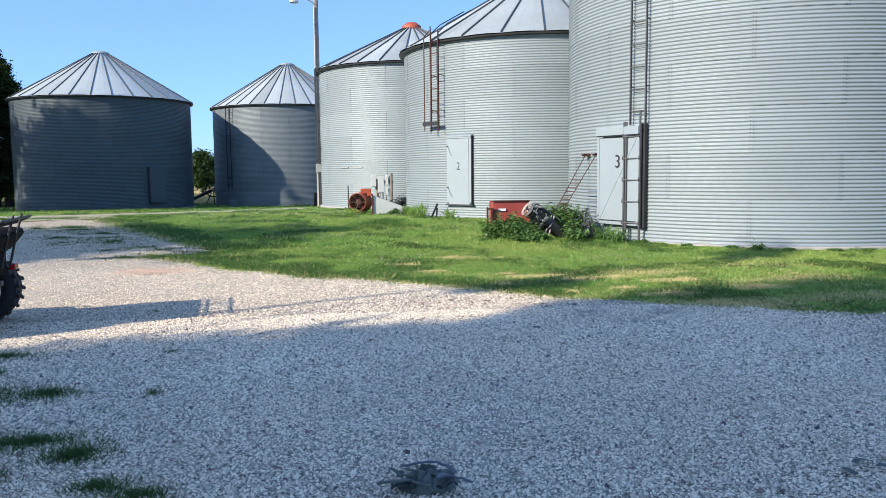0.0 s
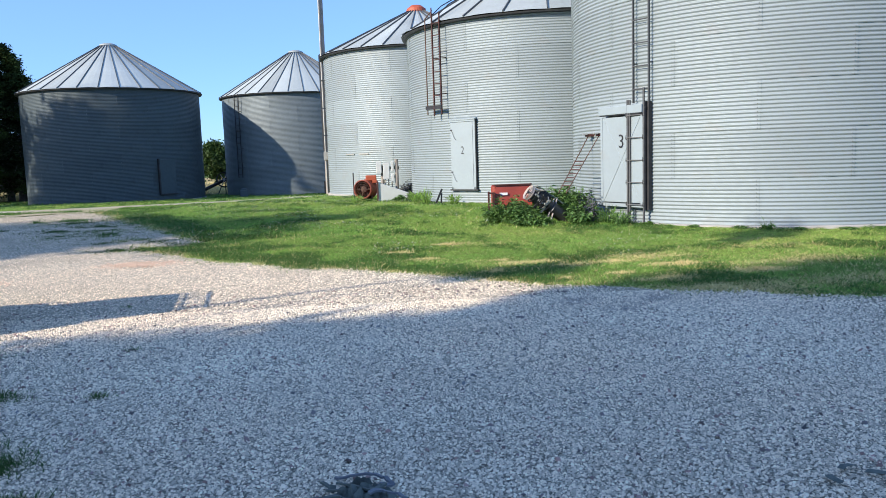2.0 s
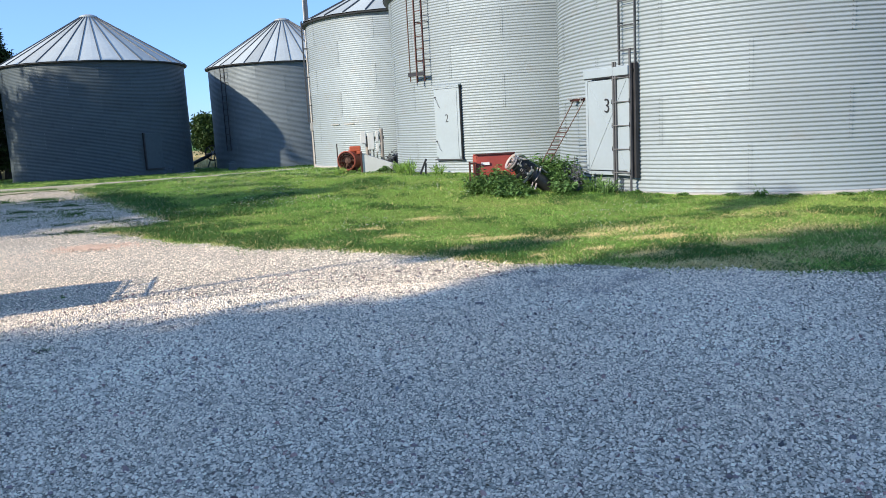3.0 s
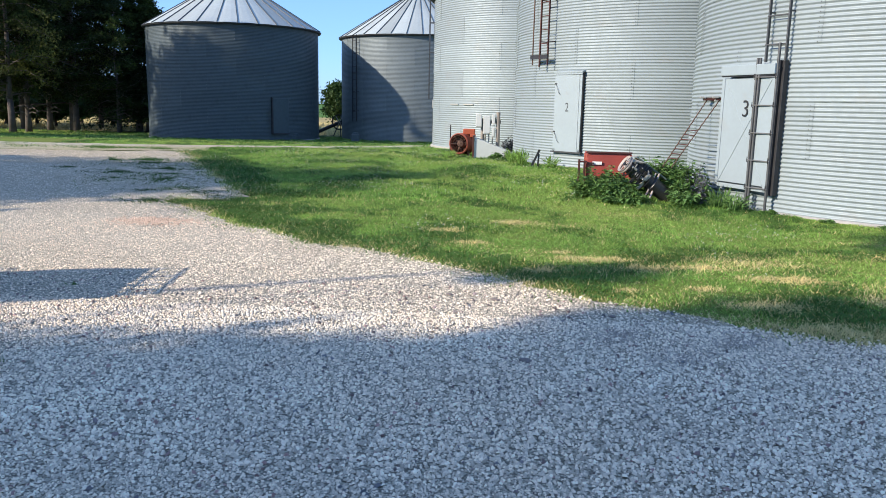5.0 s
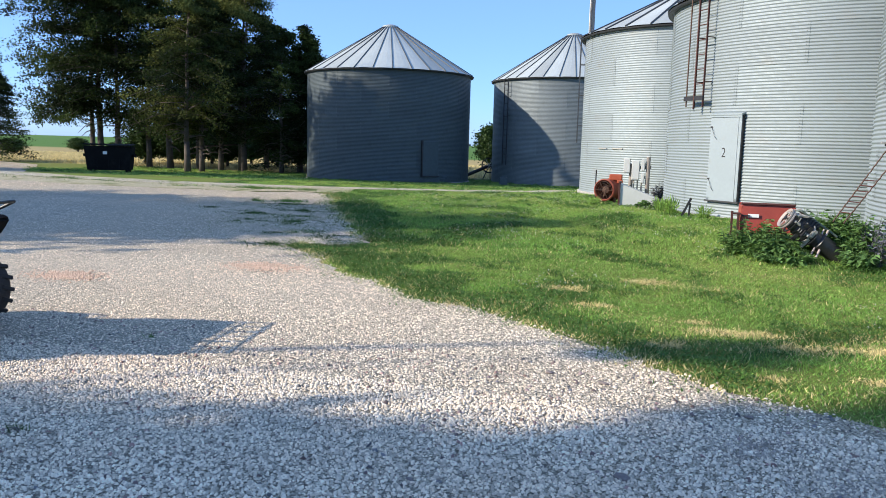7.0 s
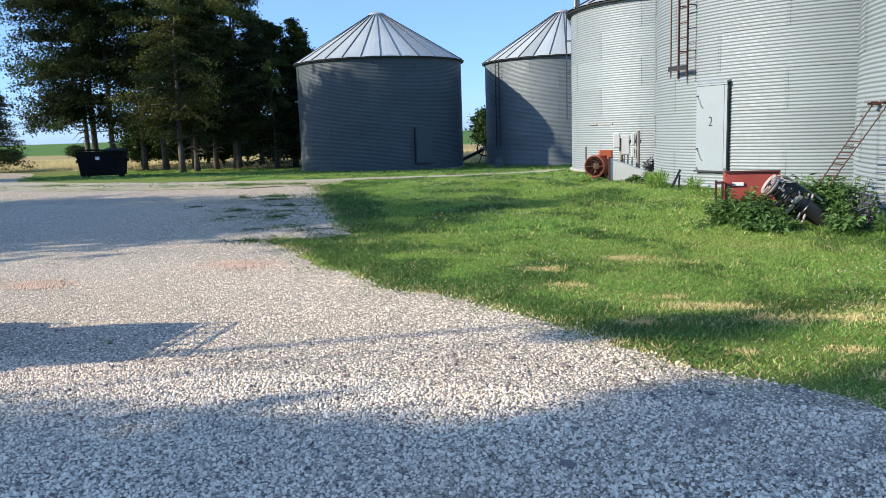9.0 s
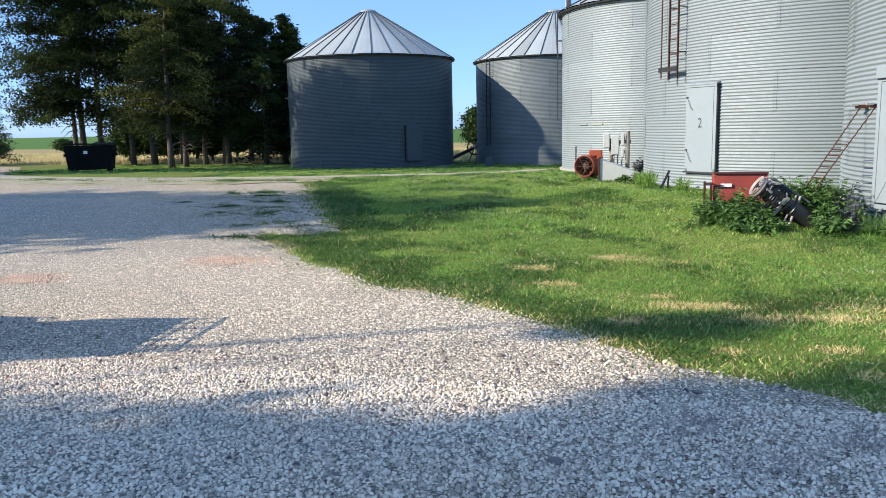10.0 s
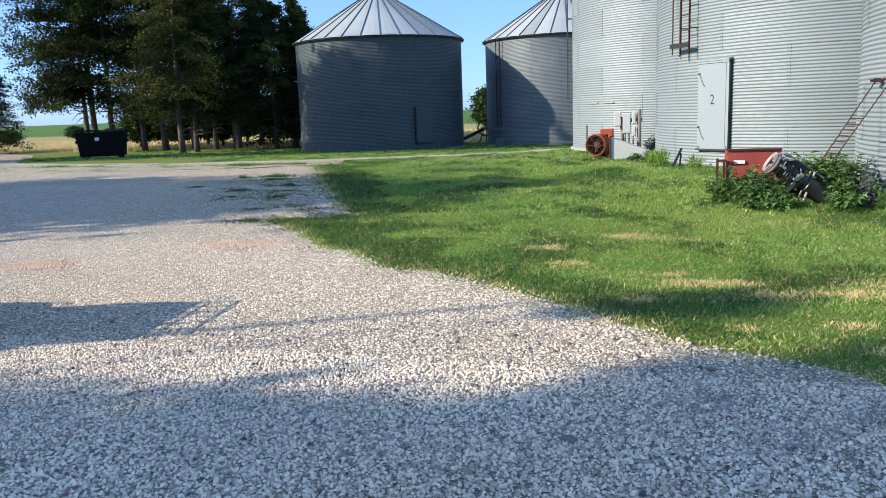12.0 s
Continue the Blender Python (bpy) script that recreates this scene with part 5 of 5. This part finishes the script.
def leafy(name, spots, mat, leaf, label, category="weed", group="", spiky=False):
    """One weed plant: upright stems with broad leaves, or a tuft of long blades."""
    x0, y0, _, _ = spots[0]
    g = thing(name, (x0, y0, float(lie(y0))), label, category, group)
    stems, tris = bmesh.new(), []
    for x, y, r, h in spots:
        n = int(46 * (r / 0.25) ** 1.6) + 12
        for k in range(n):
            a, d = rng.uniform(0, TAU), r * math.sqrt(rng.uniform())
            base = np.array([x - x0 + d * math.cos(a) * 0.6, y - y0 + d * math.sin(a) * 0.6, 0])
            hh = h * rng.uniform(0.45, 1.05) * (1 - 0.4 * d / r)
            top = base + (math.cos(a) * r * 0.45, math.sin(a) * r * 0.45, hh)
            if spiky:
                for j in range(5):
                    t = top + rng.normal(size=3) * 0.06
                    w = rng.normal(size=3) * 0.008
                    m = (base + t) / 2 + (0, 0, 0.05)
                    tris += [[base - w, base + w, m], [m - w, m + w, t]]
                continue
            rod(stems, base, top, 0.006, 0.003, 4)
            for j in range(9):
                f = rng.uniform(0.25, 1.0)
                p = base + (top - base) * f
                b = rng.uniform(0, TAU)
                d1 = np.array([math.cos(b), math.sin(b), rng.uniform(-0.35, 0.35)])
                d1 /= np.linalg.norm(d1)
                side = np.cross(d1, [0, 0, 1]) + rng.normal(size=3) * 0.25
                side /= np.linalg.norm(side)
                s = leaf * rng.uniform(0.6, 1.3)
                q0, q1 = p + d1 * s * 0.15, p + d1 * s * 1.25 - (0, 0, s * 0.25)
                mid = p + d1 * s * 0.65 + (0, 0, s * 0.08)
                tris += [[q0, mid + side * s * 0.36, q1], [q0, q1, mid - side * s * 0.36]]
    if not spiky:
        tagged(part("stalk", stems, mat, g), kind="stuff")
    tagged(link_mesh("foliage", soup("foliage", tris), mat, g), kind="stuff")
    return g


TANGLE = "tall weeds round the auger"
for spots, leaf in (([(1.7, 14.05, 0.32, 0.58), (1.47, 14.15, 0.22, 0.47)], 0.13), ([(1.96, 13.75, 0.28, 0.46)], 0.14), ([(2.15, 13.4, 0.22, 0.27)], 0.12), ([(1.98, 14.31, 0.24, 0.51)], 0.13),
                    ([(2.76, 14.39, 0.33, 0.88), (3.02, 14.55, 0.28, 0.84)], 0.15), ([(3.14, 14.07, 0.32, 0.74)], 0.15), ([(3.06, 13.67, 0.28, 0.48)], 0.14), ([(2.92, 13.32, 0.2, 0.3)], 0.12), ([(2.5, 14.59, 0.28, 0.79)], 0.14),
                    ([(1.89, 13.4, 0.22, 0.2)], 0.09)):
    leafy("weed_plant", spots, WEED, leaf * 0.66, "lush green broad-leaved weed beside the auger", "weed", TANGLE)
leafy("weed_plant", [(3.21, 13.52, 0.12, 0.51), (3.17, 13.79, 0.14, 0.74)], DARK_WEED, 0.06, "dusky purple-grey weed stalks against the bin", "weed", TANGLE)
for spots in ([(3.46, 13.27, 0.22, 0.32)], [(3.62, 12.95, 0.17, 0.24)], [(1.7, 13.87, 0.2, 0.28)]):
    leafy("weed_tuft", spots, WEED, 0.1, "long-bladed green weed tuft at the bin's foot", "weed", "tufts at the bins", True)
for spots in ([(0.52, 20.19, 0.15, 0.54)], [(0.28, 20.84, 0.15, 0.39)], [(1.19, 19.36, 0.15, 0.33)], [(-1.42, 22.13, 0.19, 0.2)], [(0.28, 21.67, 0.19, 0.33)]):
    leafy("weed_tuft", spots, BLADES, 0.1, "tall pale grass tuft at the bin's foot", "weed", "tufts at the bins", True)
leafy("weed_plant", [(-0.12, 21.8, 0.16, 0.22)], WEED, 0.09, "small green weed in front of the air duct")
leafy("weed_plant", [(0.58, 24.2, 0.26, 0.66), (0.2, 24.6, 0.22, 0.64)], DARK_WEED, 0.08, "dry grey-green brush between the two bins")
leafy("weed_plant", [(0.22, 21.9, 0.15, 0.34)], DARK_WEED, 0.06, "dry purple-grey weed at the duct's end")

for k in range(8):
    a = radians(-143 + 8.3 * k + rng.normal() * 1.5)
    d = 4.16 + rng.uniform(0.14, 0.26)
    leafy("weed_tuft", [(7.641 + d * math.cos(a), 15.274 + d * math.sin(a), rng.uniform(0.06, 0.12), rng.uniform(0.03, 0.07))], WEED if k % 3 else CLOVER, 0.035, "low green weeds along the bin's foot", "weed", "tufts at the bins", k == 3)

# ---- turf: blades of grass, clover and straw ----
BIN_SPOTS = ((7.641, 15.274, 4.24), (4.473, 23.059, 4.25), (1.02, 29.66, 3.7), (-5.2, 46.8, 4.47), (-14.57, 42.5, 4.5))
DRY = ((1.13, 9.0, 0.5, 0.2), (2.1, 8.76, 0.5, 0.18), (1.25, 7.65, 0.16, 0.1), (1.94, 7.83, 0.22, 0.12), (0.77, 9.35, 0.18, 0.12), (-0.19, 9.72, 0.3, 0.12), (-1.52, 9.14, 0.2, 0.1), (0.3, 11.27, 0.35, 0.25),
       (1.55, 8.59, 0.35, 0.16), (2.81, 8.31, 0.5, 0.2), (3.55, 7.61, 0.5, 0.25), (2.29, 7.25, 0.4, 0.2), (0.53, 8.34, 0.25, 0.12), (-0.61, 10.51, 0.3, 0.2))


def soft_noise(x, y, s, seed):
    return np.array([noise.noise(Vector((a * s, b * s, seed))) for a, b in zip(x, y)])


def scatter(n, x0, x1, y0, y1, edge=0.10):
    """Places on turf: off the gravel, off the bins."""
    x, y = rng.uniform(x0, x1, n), rng.uniform(y0, y1, n)
    keep = ~inside(YARD, x + rng.normal(size=n) * edge, y + rng.normal(size=n) * edge)
    for bx, by, r in BIN_SPOTS:
        keep &= (x - bx) ** 2 + (y - by) ** 2 > r * r
    for (ax, ay), (bx, by) in zip(TRACK_LINE, TRACK_LINE[1:]):
        f = np.clip(((x - ax) * (bx - ax) + (y - ay) * (by - ay)) / ((bx - ax) ** 2 + (by - ay) ** 2), 0, 1)
        d = np.hypot(x - ax - f * (bx - ax), y - ay - f * (by - ay))
        keep &= (d > 0.5 + rng.normal(size=n) * 0.15) | (rng.uniform(size=n) < 0.06)
    keep &= ~((np.abs(y - 22.9) < 1.1) & (x < -8.7)) | (rng.uniform(size=n) < 0.08)
    return x[keep], y[keep]


def blades(x, y, h, w, lean=0.5):
    n = len(x)
    base = np.stack([x, y, lie(y) - 0.012], -1)
    a = rng.uniform(0, TAU, n)
    side = np.stack([np.cos(a), np.sin(a), np.zeros(n)], -1) * (w * rng.uniform(0.6, 1.4, n))[:, None]
    b = rng.uniform(0, TAU, n)
    hh = h * rng.uniform(0.5, 1.3, n)
    tip = base + np.stack([np.cos(b) * hh * lean * rng.uniform(0, 1.4, n), np.sin(b) * hh * lean * rng.uniform(0, 1.4, n), hh], -1)
    return np.stack([base - side, base + side, tip], 1)


def leaflets(x, y, h, s):
    """Small nearly level leaves, as of clover."""
    n = len(x)
    c = np.stack([x, y, lie(y) - 0.012 + h * rng.uniform(0.4, 1.2, n)], -1)
    t = rng.uniform(0, TAU, n)
    a = np.stack([np.cos(t), np.sin(t), rng.normal(size=n) * 0.45], -1)
    b = np.stack([-np.sin(t), np.cos(t), rng.normal(size=n) * 0.45], -1)
    s = (s * rng.uniform(0.6, 1.4, n))[:, None]
    return np.stack([c + a * s, c - a * s * 0.6 + b * s * 0.75, c - a * s * 0.6 - b * s * 0.75], 1)


grass, clover, straw, heads = [], [], [], []
for n, x0, x1, y0, y1, h, w in ((560000, -6.5, 8.6, 4.0, 13.0, 0.029, 0.0052), (260000, -9.0, 4.5, 13.0, 22.0, 0.046, 0.008), (120000, -14.0, 3.0, 22.0, 31.0, 0.042, 0.012), (90000, -34.0, 2.0, 28.5, 46.0, 0.05, 0.022)):
    x, y = scatter(n, x0, x1, y0, y1, 0.15)
    if y0 < 5:
        k = (x < 8.6) & (x > -1.2 * (y - 4))
        x, y = x[k], y[k]
    m = soft_noise(x, y, 0.9, 2.0) + 0.5 * soft_noise(x, y, 3.0, 5.0)
    dry = np.zeros(len(x))
    for dx, dy, rx, ry in DRY:
        dry = np.maximum(dry, 1.2 - np.hypot((x - dx) / rx, (y - dy) / ry) * 0.9)
    if y0 < 20:
        rim = np.full(len(x), 9.0)
        for ex, ey in YARD:
            if -9 < ex < 9 and 3 < ey < 24:
                rim = np.minimum(rim, np.hypot(x - ex, y - ey))
        dry = np.maximum(dry, (0.72 - rim * 2.2) * (0.75 + 0.8 * soft_noise(x, y, 1.4, 12.0)))
        m = m + 1.05 * np.exp(-((rim - 0.42) / 0.36) ** 2) * np.clip(1.3 - 0.35 * np.maximum(x + 1.2, 0), 0.15, 1)
        dry = np.maximum(dry, 0.75 * soft_noise(x * 0.5, y * 1.3, 1.1, 20.0) + np.interp(y, (6.5, 9.5, 13), (0.30, 0.08, -0.25)))
    dry = dry + rng.normal(size=len(x)) * 0.25
    is_dry = (dry > 0.5) | (rng.uniform(size=len(x)) < 0.025)
    is_clover = (m + rng.normal(size=len(x)) * 0.13 > 0.24) & ~is_dry
    tall = h * (0.9 + 0.5 * np.clip(m, -0.6, 0.6)) * np.clip(1 + 1.1 * soft_noise(x, y, 4.5, 31.0), 0.45, 1.9)
    for out, sel, hs in ((straw, is_dry, 1.05), (grass, ~is_dry & ~is_clover, 1.0)):
        out.append(blades(x[sel], y[sel], tall[sel] * hs, w, 1.2))
    x, y, tall = x[is_clover], y[is_clover], tall[is_clover]
    some = rng.uniform(size=len(x)) < 0.35
    clover.append(blades(x[some], y[some], tall[some] * 1.1, w * 1.2, 1.4))
    clover.append(leaflets(x[~some], y[~some], tall[~some], w * 2.0))
# thin grass growing through the far gravel and in tufts on the near gravel
for cx, cy, rx, ry, n, h, w in ((-6.34, 16.03, 1.3, 2.4, 8000, 0.04, 0.009), (-5.17, 13.53, 0.8, 0.9, 4000, 0.035, 0.008), (-8.15, 18.55, 1.1, 1.4, 3000, 0.05, 0.01), (-11.39, 22.65, 4.0, 0.7, 5000, 0.06, 0.012),
                                (-18.5, 23.2, 4.0, 0.8, 4000, 0.06, 0.014), (-3.38, 7.03, 0.04, 0.04, 60, 0.04, 0.006), (-8.94, 18.36, 0.12, 0.10, 150, 0.09, 0.010)):
    a, d = rng.uniform(0, TAU, n), np.abs(rng.normal(size=n)) * 0.6
    x, y = cx + rx * d * np.cos(a), cy + ry * d * np.sin(a)
    if n > 800:
        x, y = x + 0.25 * soft_noise(x, y, 0.8, 51.0), y + 0.6 * soft_noise(x, y, 0.7, 53.0)
        k = soft_noise(x, y, 0.9, 41.0) + 0.8 * soft_noise(x, y, 3.1, 43.0) + rng.normal(size=len(x)) * 0.15 > 0.08
        x, y = x[k], y[k]
    clover.append(blades(x, y, h * rng.uniform(0.35, 1.2, len(x)) ** 1.5, w, 0.9))
turf = []
for cx, cy, rx, ry, n in ((-5.04, 12.18, 0.55, 0.30, 2600), (-7.55, 15.79, 0.7, 0.5, 2600), (-6.84, 16.75, 0.9, 0.6, 5000), (-7.09, 14.67, 0.5, 0.35, 1500), (-6.09, 14.74, 0.9, 0.5, 4500), (-4.69, 13.43, 0.7, 0.45, 3600), (-4.02, 13.0, 0.6, 0.4, 2500),
                          (-8.86, 16.43, 0.5, 0.4, 1200), (-5.6, 13.3, 0.6, 0.25, 1800), (-7.9, 17.9, 0.8, 0.6, 3000)):
    a, d = rng.uniform(0, TAU, n), np.abs(rng.normal(size=n)) * 0.8
    x, y = cx + rx * d * np.cos(a), cy + ry * d * np.sin(a)
    k = soft_noise(x, y, 2.2, 61.0) + 0.7 * soft_noise(x, y, 6.0, 63.0) + rng.normal(size=n) * 0.16 > 0.12
    turf.append(blades(x[k], y[k], 0.035 * rng.uniform(0.5, 1.2, k.sum()), 0.009, 1.5))
for cx, cy, rx, ry, n in ((-3.79, 3.94, 0.4, 0.3, 7000), (-3.32, 3.99, 0.22, 0.16, 2400), (-3.41, 2.98, 0.46, 0.2, 6000), (-3.05, 3.03, 0.34, 0.12, 2600), (-2.74, 2.79, 0.2, 0.17, 3000), (-2.48, 2.35, 0.17, 0.09, 1500), (-2.28, 2.22, 0.2, 0.09, 1500),
                          (-3.09, 2.49, 0.16, 0.2, 1800), (-4.09, 5.14, 0.36, 0.14, 1800), (-3.92, 4.6, 0.16, 0.1, 700), (-2.63, 3.9, 0.08, 0.07, 260), (-2.78, 5.12, 0.07, 0.05, 120)):
    n = n // 2
    a, d = rng.uniform(0, TAU, n), np.abs(rng.normal(size=n)) * 0.6
    turf.append(blades(cx + rx * d * np.cos(a), cy + ry * d * np.sin(a), np.full(n, 0.045), 0.004, 1.4))
tagged(link_mesh("gravel_weeds", soup("gravel_weeds", np.concatenate(turf)), DARK_TURF), "low dark grass growing through the gravel", "grass", kind="stuff")
# tall tan grass beyond the trees
x, y = rng.uniform(-75, 2, 60000), rng.uniform(47.5, 75, 60000)
straw.append(blades(x, y, np.full(len(x), 0.20), 0.03, 0.6))
for name, data, mat, label in (("lawn_grass", grass, BLADES, "short mown green grass round the bins"), ("clover_patches", clover, CLOVER, "darker clover and weeds in the lawn"), ("dry_grass", straw, STRAW, "dry straw-coloured grass patches")):
    tagged(link_mesh(name, soup(name, np.concatenate(data)), mat), label, "grass", kind="stuff")
x, y = scatter(7000, -7, 4.5, 8, 27, 0.0)
k = soft_noise(x, y, 0.6, 8.0) + np.interp(y, (8, 14, 24), (-0.25, -0.05, 0.3)) > 0.12
x, y = x[k], y[k]
c = np.stack([x, y, lie(y) + rng.uniform(0.06, 0.10, len(x))], -1)
tagged(link_mesh("clover_flowers", soup("clover_flowers", clump_tris(c, 6, 0.0065, 0.006, 0.8)), FLOWER), "tiny white clover flowers in the lawn", "flowers", kind="stuff")

# ---- loose gravel ----


def stone_forms(seed, count, quick):
    """A few rough stone shapes: deformed icosahedra, or six-sided pebbles."""
    r = np.random.default_rng(seed)
    bm = bmesh.new()
    if quick:
        n, m = (4, 2) if quick == "wedge" else (5, 3)
        ring = [bm.verts.new((math.cos(k * TAU / n), math.sin(k * TAU / n), -0.35)) for k in range(n)]
        top = [bm.verts.new((0.60 * math.cos(k * TAU / m + 0.5), 0.60 * math.sin(k * TAU / m + 0.5), 0.75)) for k in range(m)]
        if m == 2:
            for f in ((0, 1, -1), (1, 2, -2), (1, -2, -1), (2, 3, -2), (3, -1, -2), (3, 0, -1)):
                bm.faces.new([ring[q] if q >= 0 else top[-q - 1] for q in f])
        else:
            for f in ((0, 1, -1), (1, 2, -2), (1, -2, -1), (2, 3, -2), (3, -3, -2), (3, 4, -3), (4, 0, -1), (4, -1, -3), (-1, -2, -3)):
                bm.faces.new([ring[q] if q >= 0 else top[-q - 1] for q in f])
        bm.verts.index_update()
    else:
        bmesh.ops.create_icosphere(bm, subdivisions=1, radius=1.0)
    bm.verts.ensure_lookup_table()
    v = np.array([p.co for p in bm.verts])
    f = np.array([[p.index for p in q.verts] for q in bm.faces])
    bm.free()
    return [(v * r.uniform(0.72, 1.15, (len(v), 1)) + r.normal(size=v.shape) * 0.12) * r.uniform((0.75, 0.75, 0.6), (1.25, 1.25, 0.95)) for _ in range(count)], f


def stones(x, y, size, seed, quick, sunk=False):
    forms, f = stone_forms(seed, 12, quick)
    n, nv = len(x), len(forms[0])
    v = np.stack(forms)[rng.integers(0, 12, n)]
    a = rng.uniform(0, TAU, n)
    c, s = np.cos(a)[:, None], np.sin(a)[:, None]
    tilt = rng.normal(size=(n, 2, 1)) * 0.3
    px, py, pz = v[..., 0] * c - v[..., 1] * s, v[..., 0] * s + v[..., 1] * c, v[..., 2]
    pz = pz + px * tilt[:, 0] + py * tilt[:, 1]
    p = np.stack([px, py, pz], -1) * size[:, None, None]
    p += np.stack([x, y, lie(y) + size * (rng.uniform(-0.3, 0.1, n) if sunk else rng.uniform(0.0, 0.45, n))], -1)[:, None]
    return p.reshape(-1, 3), (f[None] + (np.arange(n) * nv)[:, None, None]).reshape(-1, 3)


near_v, near_f, far_v, far_f = [], [], [], []
for n, x0, x1, y0, y1, lo, hi, quick in ((240000, -6.3, 4.0, -0.2, 4.0, 0.0056, 0.0112, "wedge"), (106000, -7.4, 4.4, 4.0, 6.6, 0.0070, 0.0128, "chip"), (90000, -10.2, 2.6, 6.6, 10.5, 0.0085, 0.0155, "wedge"), (48000, -15.0, -2.5, 10.5, 17.0, 0.010, 0.018, "wedge"), (16000, -20.0, -6.0, 17.0, 25.5, 0.012, 0.020, "wedge")):
    x, y = rng.uniform(x0, x1, n), rng.uniform(y0, y1, n)
    k = inside(YARD, x + rng.normal(size=n) * 0.07, y + rng.normal(size=n) * 0.07)
    fade = np.clip((x - x0) / 1.6, 0, 1) * np.clip((x1 - x) / 1.6, 0, 1) * np.where(y0 < 1, np.clip((y - y0) / 1.6, 0, 1), 1)
    k &= rng.uniform(size=n) < fade ** 1.5
    k &= x + rng.normal(size=n) * 0.35 > np.minimum(-1.9 - 0.44 * (y + 2.0), np.where(y < 4.2, 9.0, 0.6 - 1.06 * (y - 1.6))) - 0.5
    x, y = x[k], y[k]
    size = lo + (hi - lo) * rng.uniform(size=len(x)) ** 1.4
    size *= np.interp(x, (-6.0, -1.5), (0.72, 1.0))
    size[rng.uniform(size=len(x)) < 0.01] *= 1.5
    v, f = stones(x, y, size, int(y0 * 10) + 10, quick, y0 > 6)
    vs, fs = (far_v, far_f) if y0 > 5 else (near_v, near_f)
    fs.append(f + sum(len(q) for q in vs))
    vs.append(v)
tagged(link_mesh("loose_gravel", indexed("loose_gravel", np.concatenate(near_v), np.concatenate(near_f)), STONE), "loose pale limestone pebbles over the yard", "gravel", kind="stuff")
tagged(link_mesh("distant_gravel", indexed("distant_gravel", np.concatenate(far_v), np.concatenate(far_f)), STONE), "loose pale limestone pebbles farther across the yard", "gravel", kind="stuff")
x, y = rng.uniform(-5, 3, 4500), rng.uniform(1, 7.5, 4500)
k = inside(YARD, x, y)
v, f = stones(x[k], y[k], 0.006 + 0.012 * rng.uniform(size=k.sum()) ** 2, 5, "chip")
tagged(link_mesh("reddish_pebbles", indexed("reddish_pebbles", v, f), material("reddish_pebble", (0.40, 0.25, 0.21), 0.85, 0, 0.2, 4.0, 40.0, per_island=0.6, hue=(0.17, 0.17, 0.175))), "scattered reddish and dark pebbles", "gravel", kind="stuff")

# a few larger stones that stand out
for x, y, s in ((0.13, 7.09, 0.055), (-0.255, 7.21, 0.04), (-0.61, 5.23, 0.035), (0.34, 5.59, 0.05), (0.29, 6.4, 0.035), (-2.78, 5.12, 0.045), (-0.04, 5.58, 0.035), (1.01, 6.72, 0.035), (-2.8, 4.92, 0.03)):
    v, f = stones(np.array([0.0]), np.array([0.0]), np.array([s]), int(abs(x * 100)), False)
    ob = link_mesh("field_stone", indexed("field_stone", v, f), BIG_STONE, m=pose(x, y, 0.0) @ Matrix.Diagonal((0.85, 0.7, 0.45, 1)))
    tagged(ob, "dark reddish stone lying among the pale gravel", "stone", "larger stones on the gravel")

for x, y, rx, ry in ((-4.25, 10.42, 0.42, 0.24), (-5.94, 9.0, 0.36, 0.20)):
    v, f = stones(rng.normal(size=900) * rx * 0.6, rng.normal(size=900) * ry * 0.7, rng.uniform(0.010, 0.016, 900), 77, "wedge", True)
    ob = link_mesh("clay_dust", indexed("clay_dust", v, f), CLAY, m=pose(x, y, 0.008 + float(lie(y))))
    tagged(ob, "patch of orange clay dust over the gravel", "clay", kind="stuff")

# bare damp soil showing between the stones
SOIL = material("damp_soil", (0.47, 0.405, 0.335), 0.95, 0, 0.25, 6.0, 60.0, per_island=0.3)
for x, y, r in ((1.03, 6.23, 0.15), (1.34, 5.76, 0.2), (1.8, 6.21, 0.14)):
    v, f = stones(rng.normal(size=300) * r, rng.normal(size=300) * r * 0.6, rng.uniform(0.007, 0.011, 300), 91, "wedge", True)
    ob = link_mesh("bare_soil", indexed("bare_soil", v, f), SOIL, m=pose(x, y, 0.008, 0, 0, 35))
    tagged(ob, "bare damp brown soil showing through the gravel", "soil", kind="stuff")
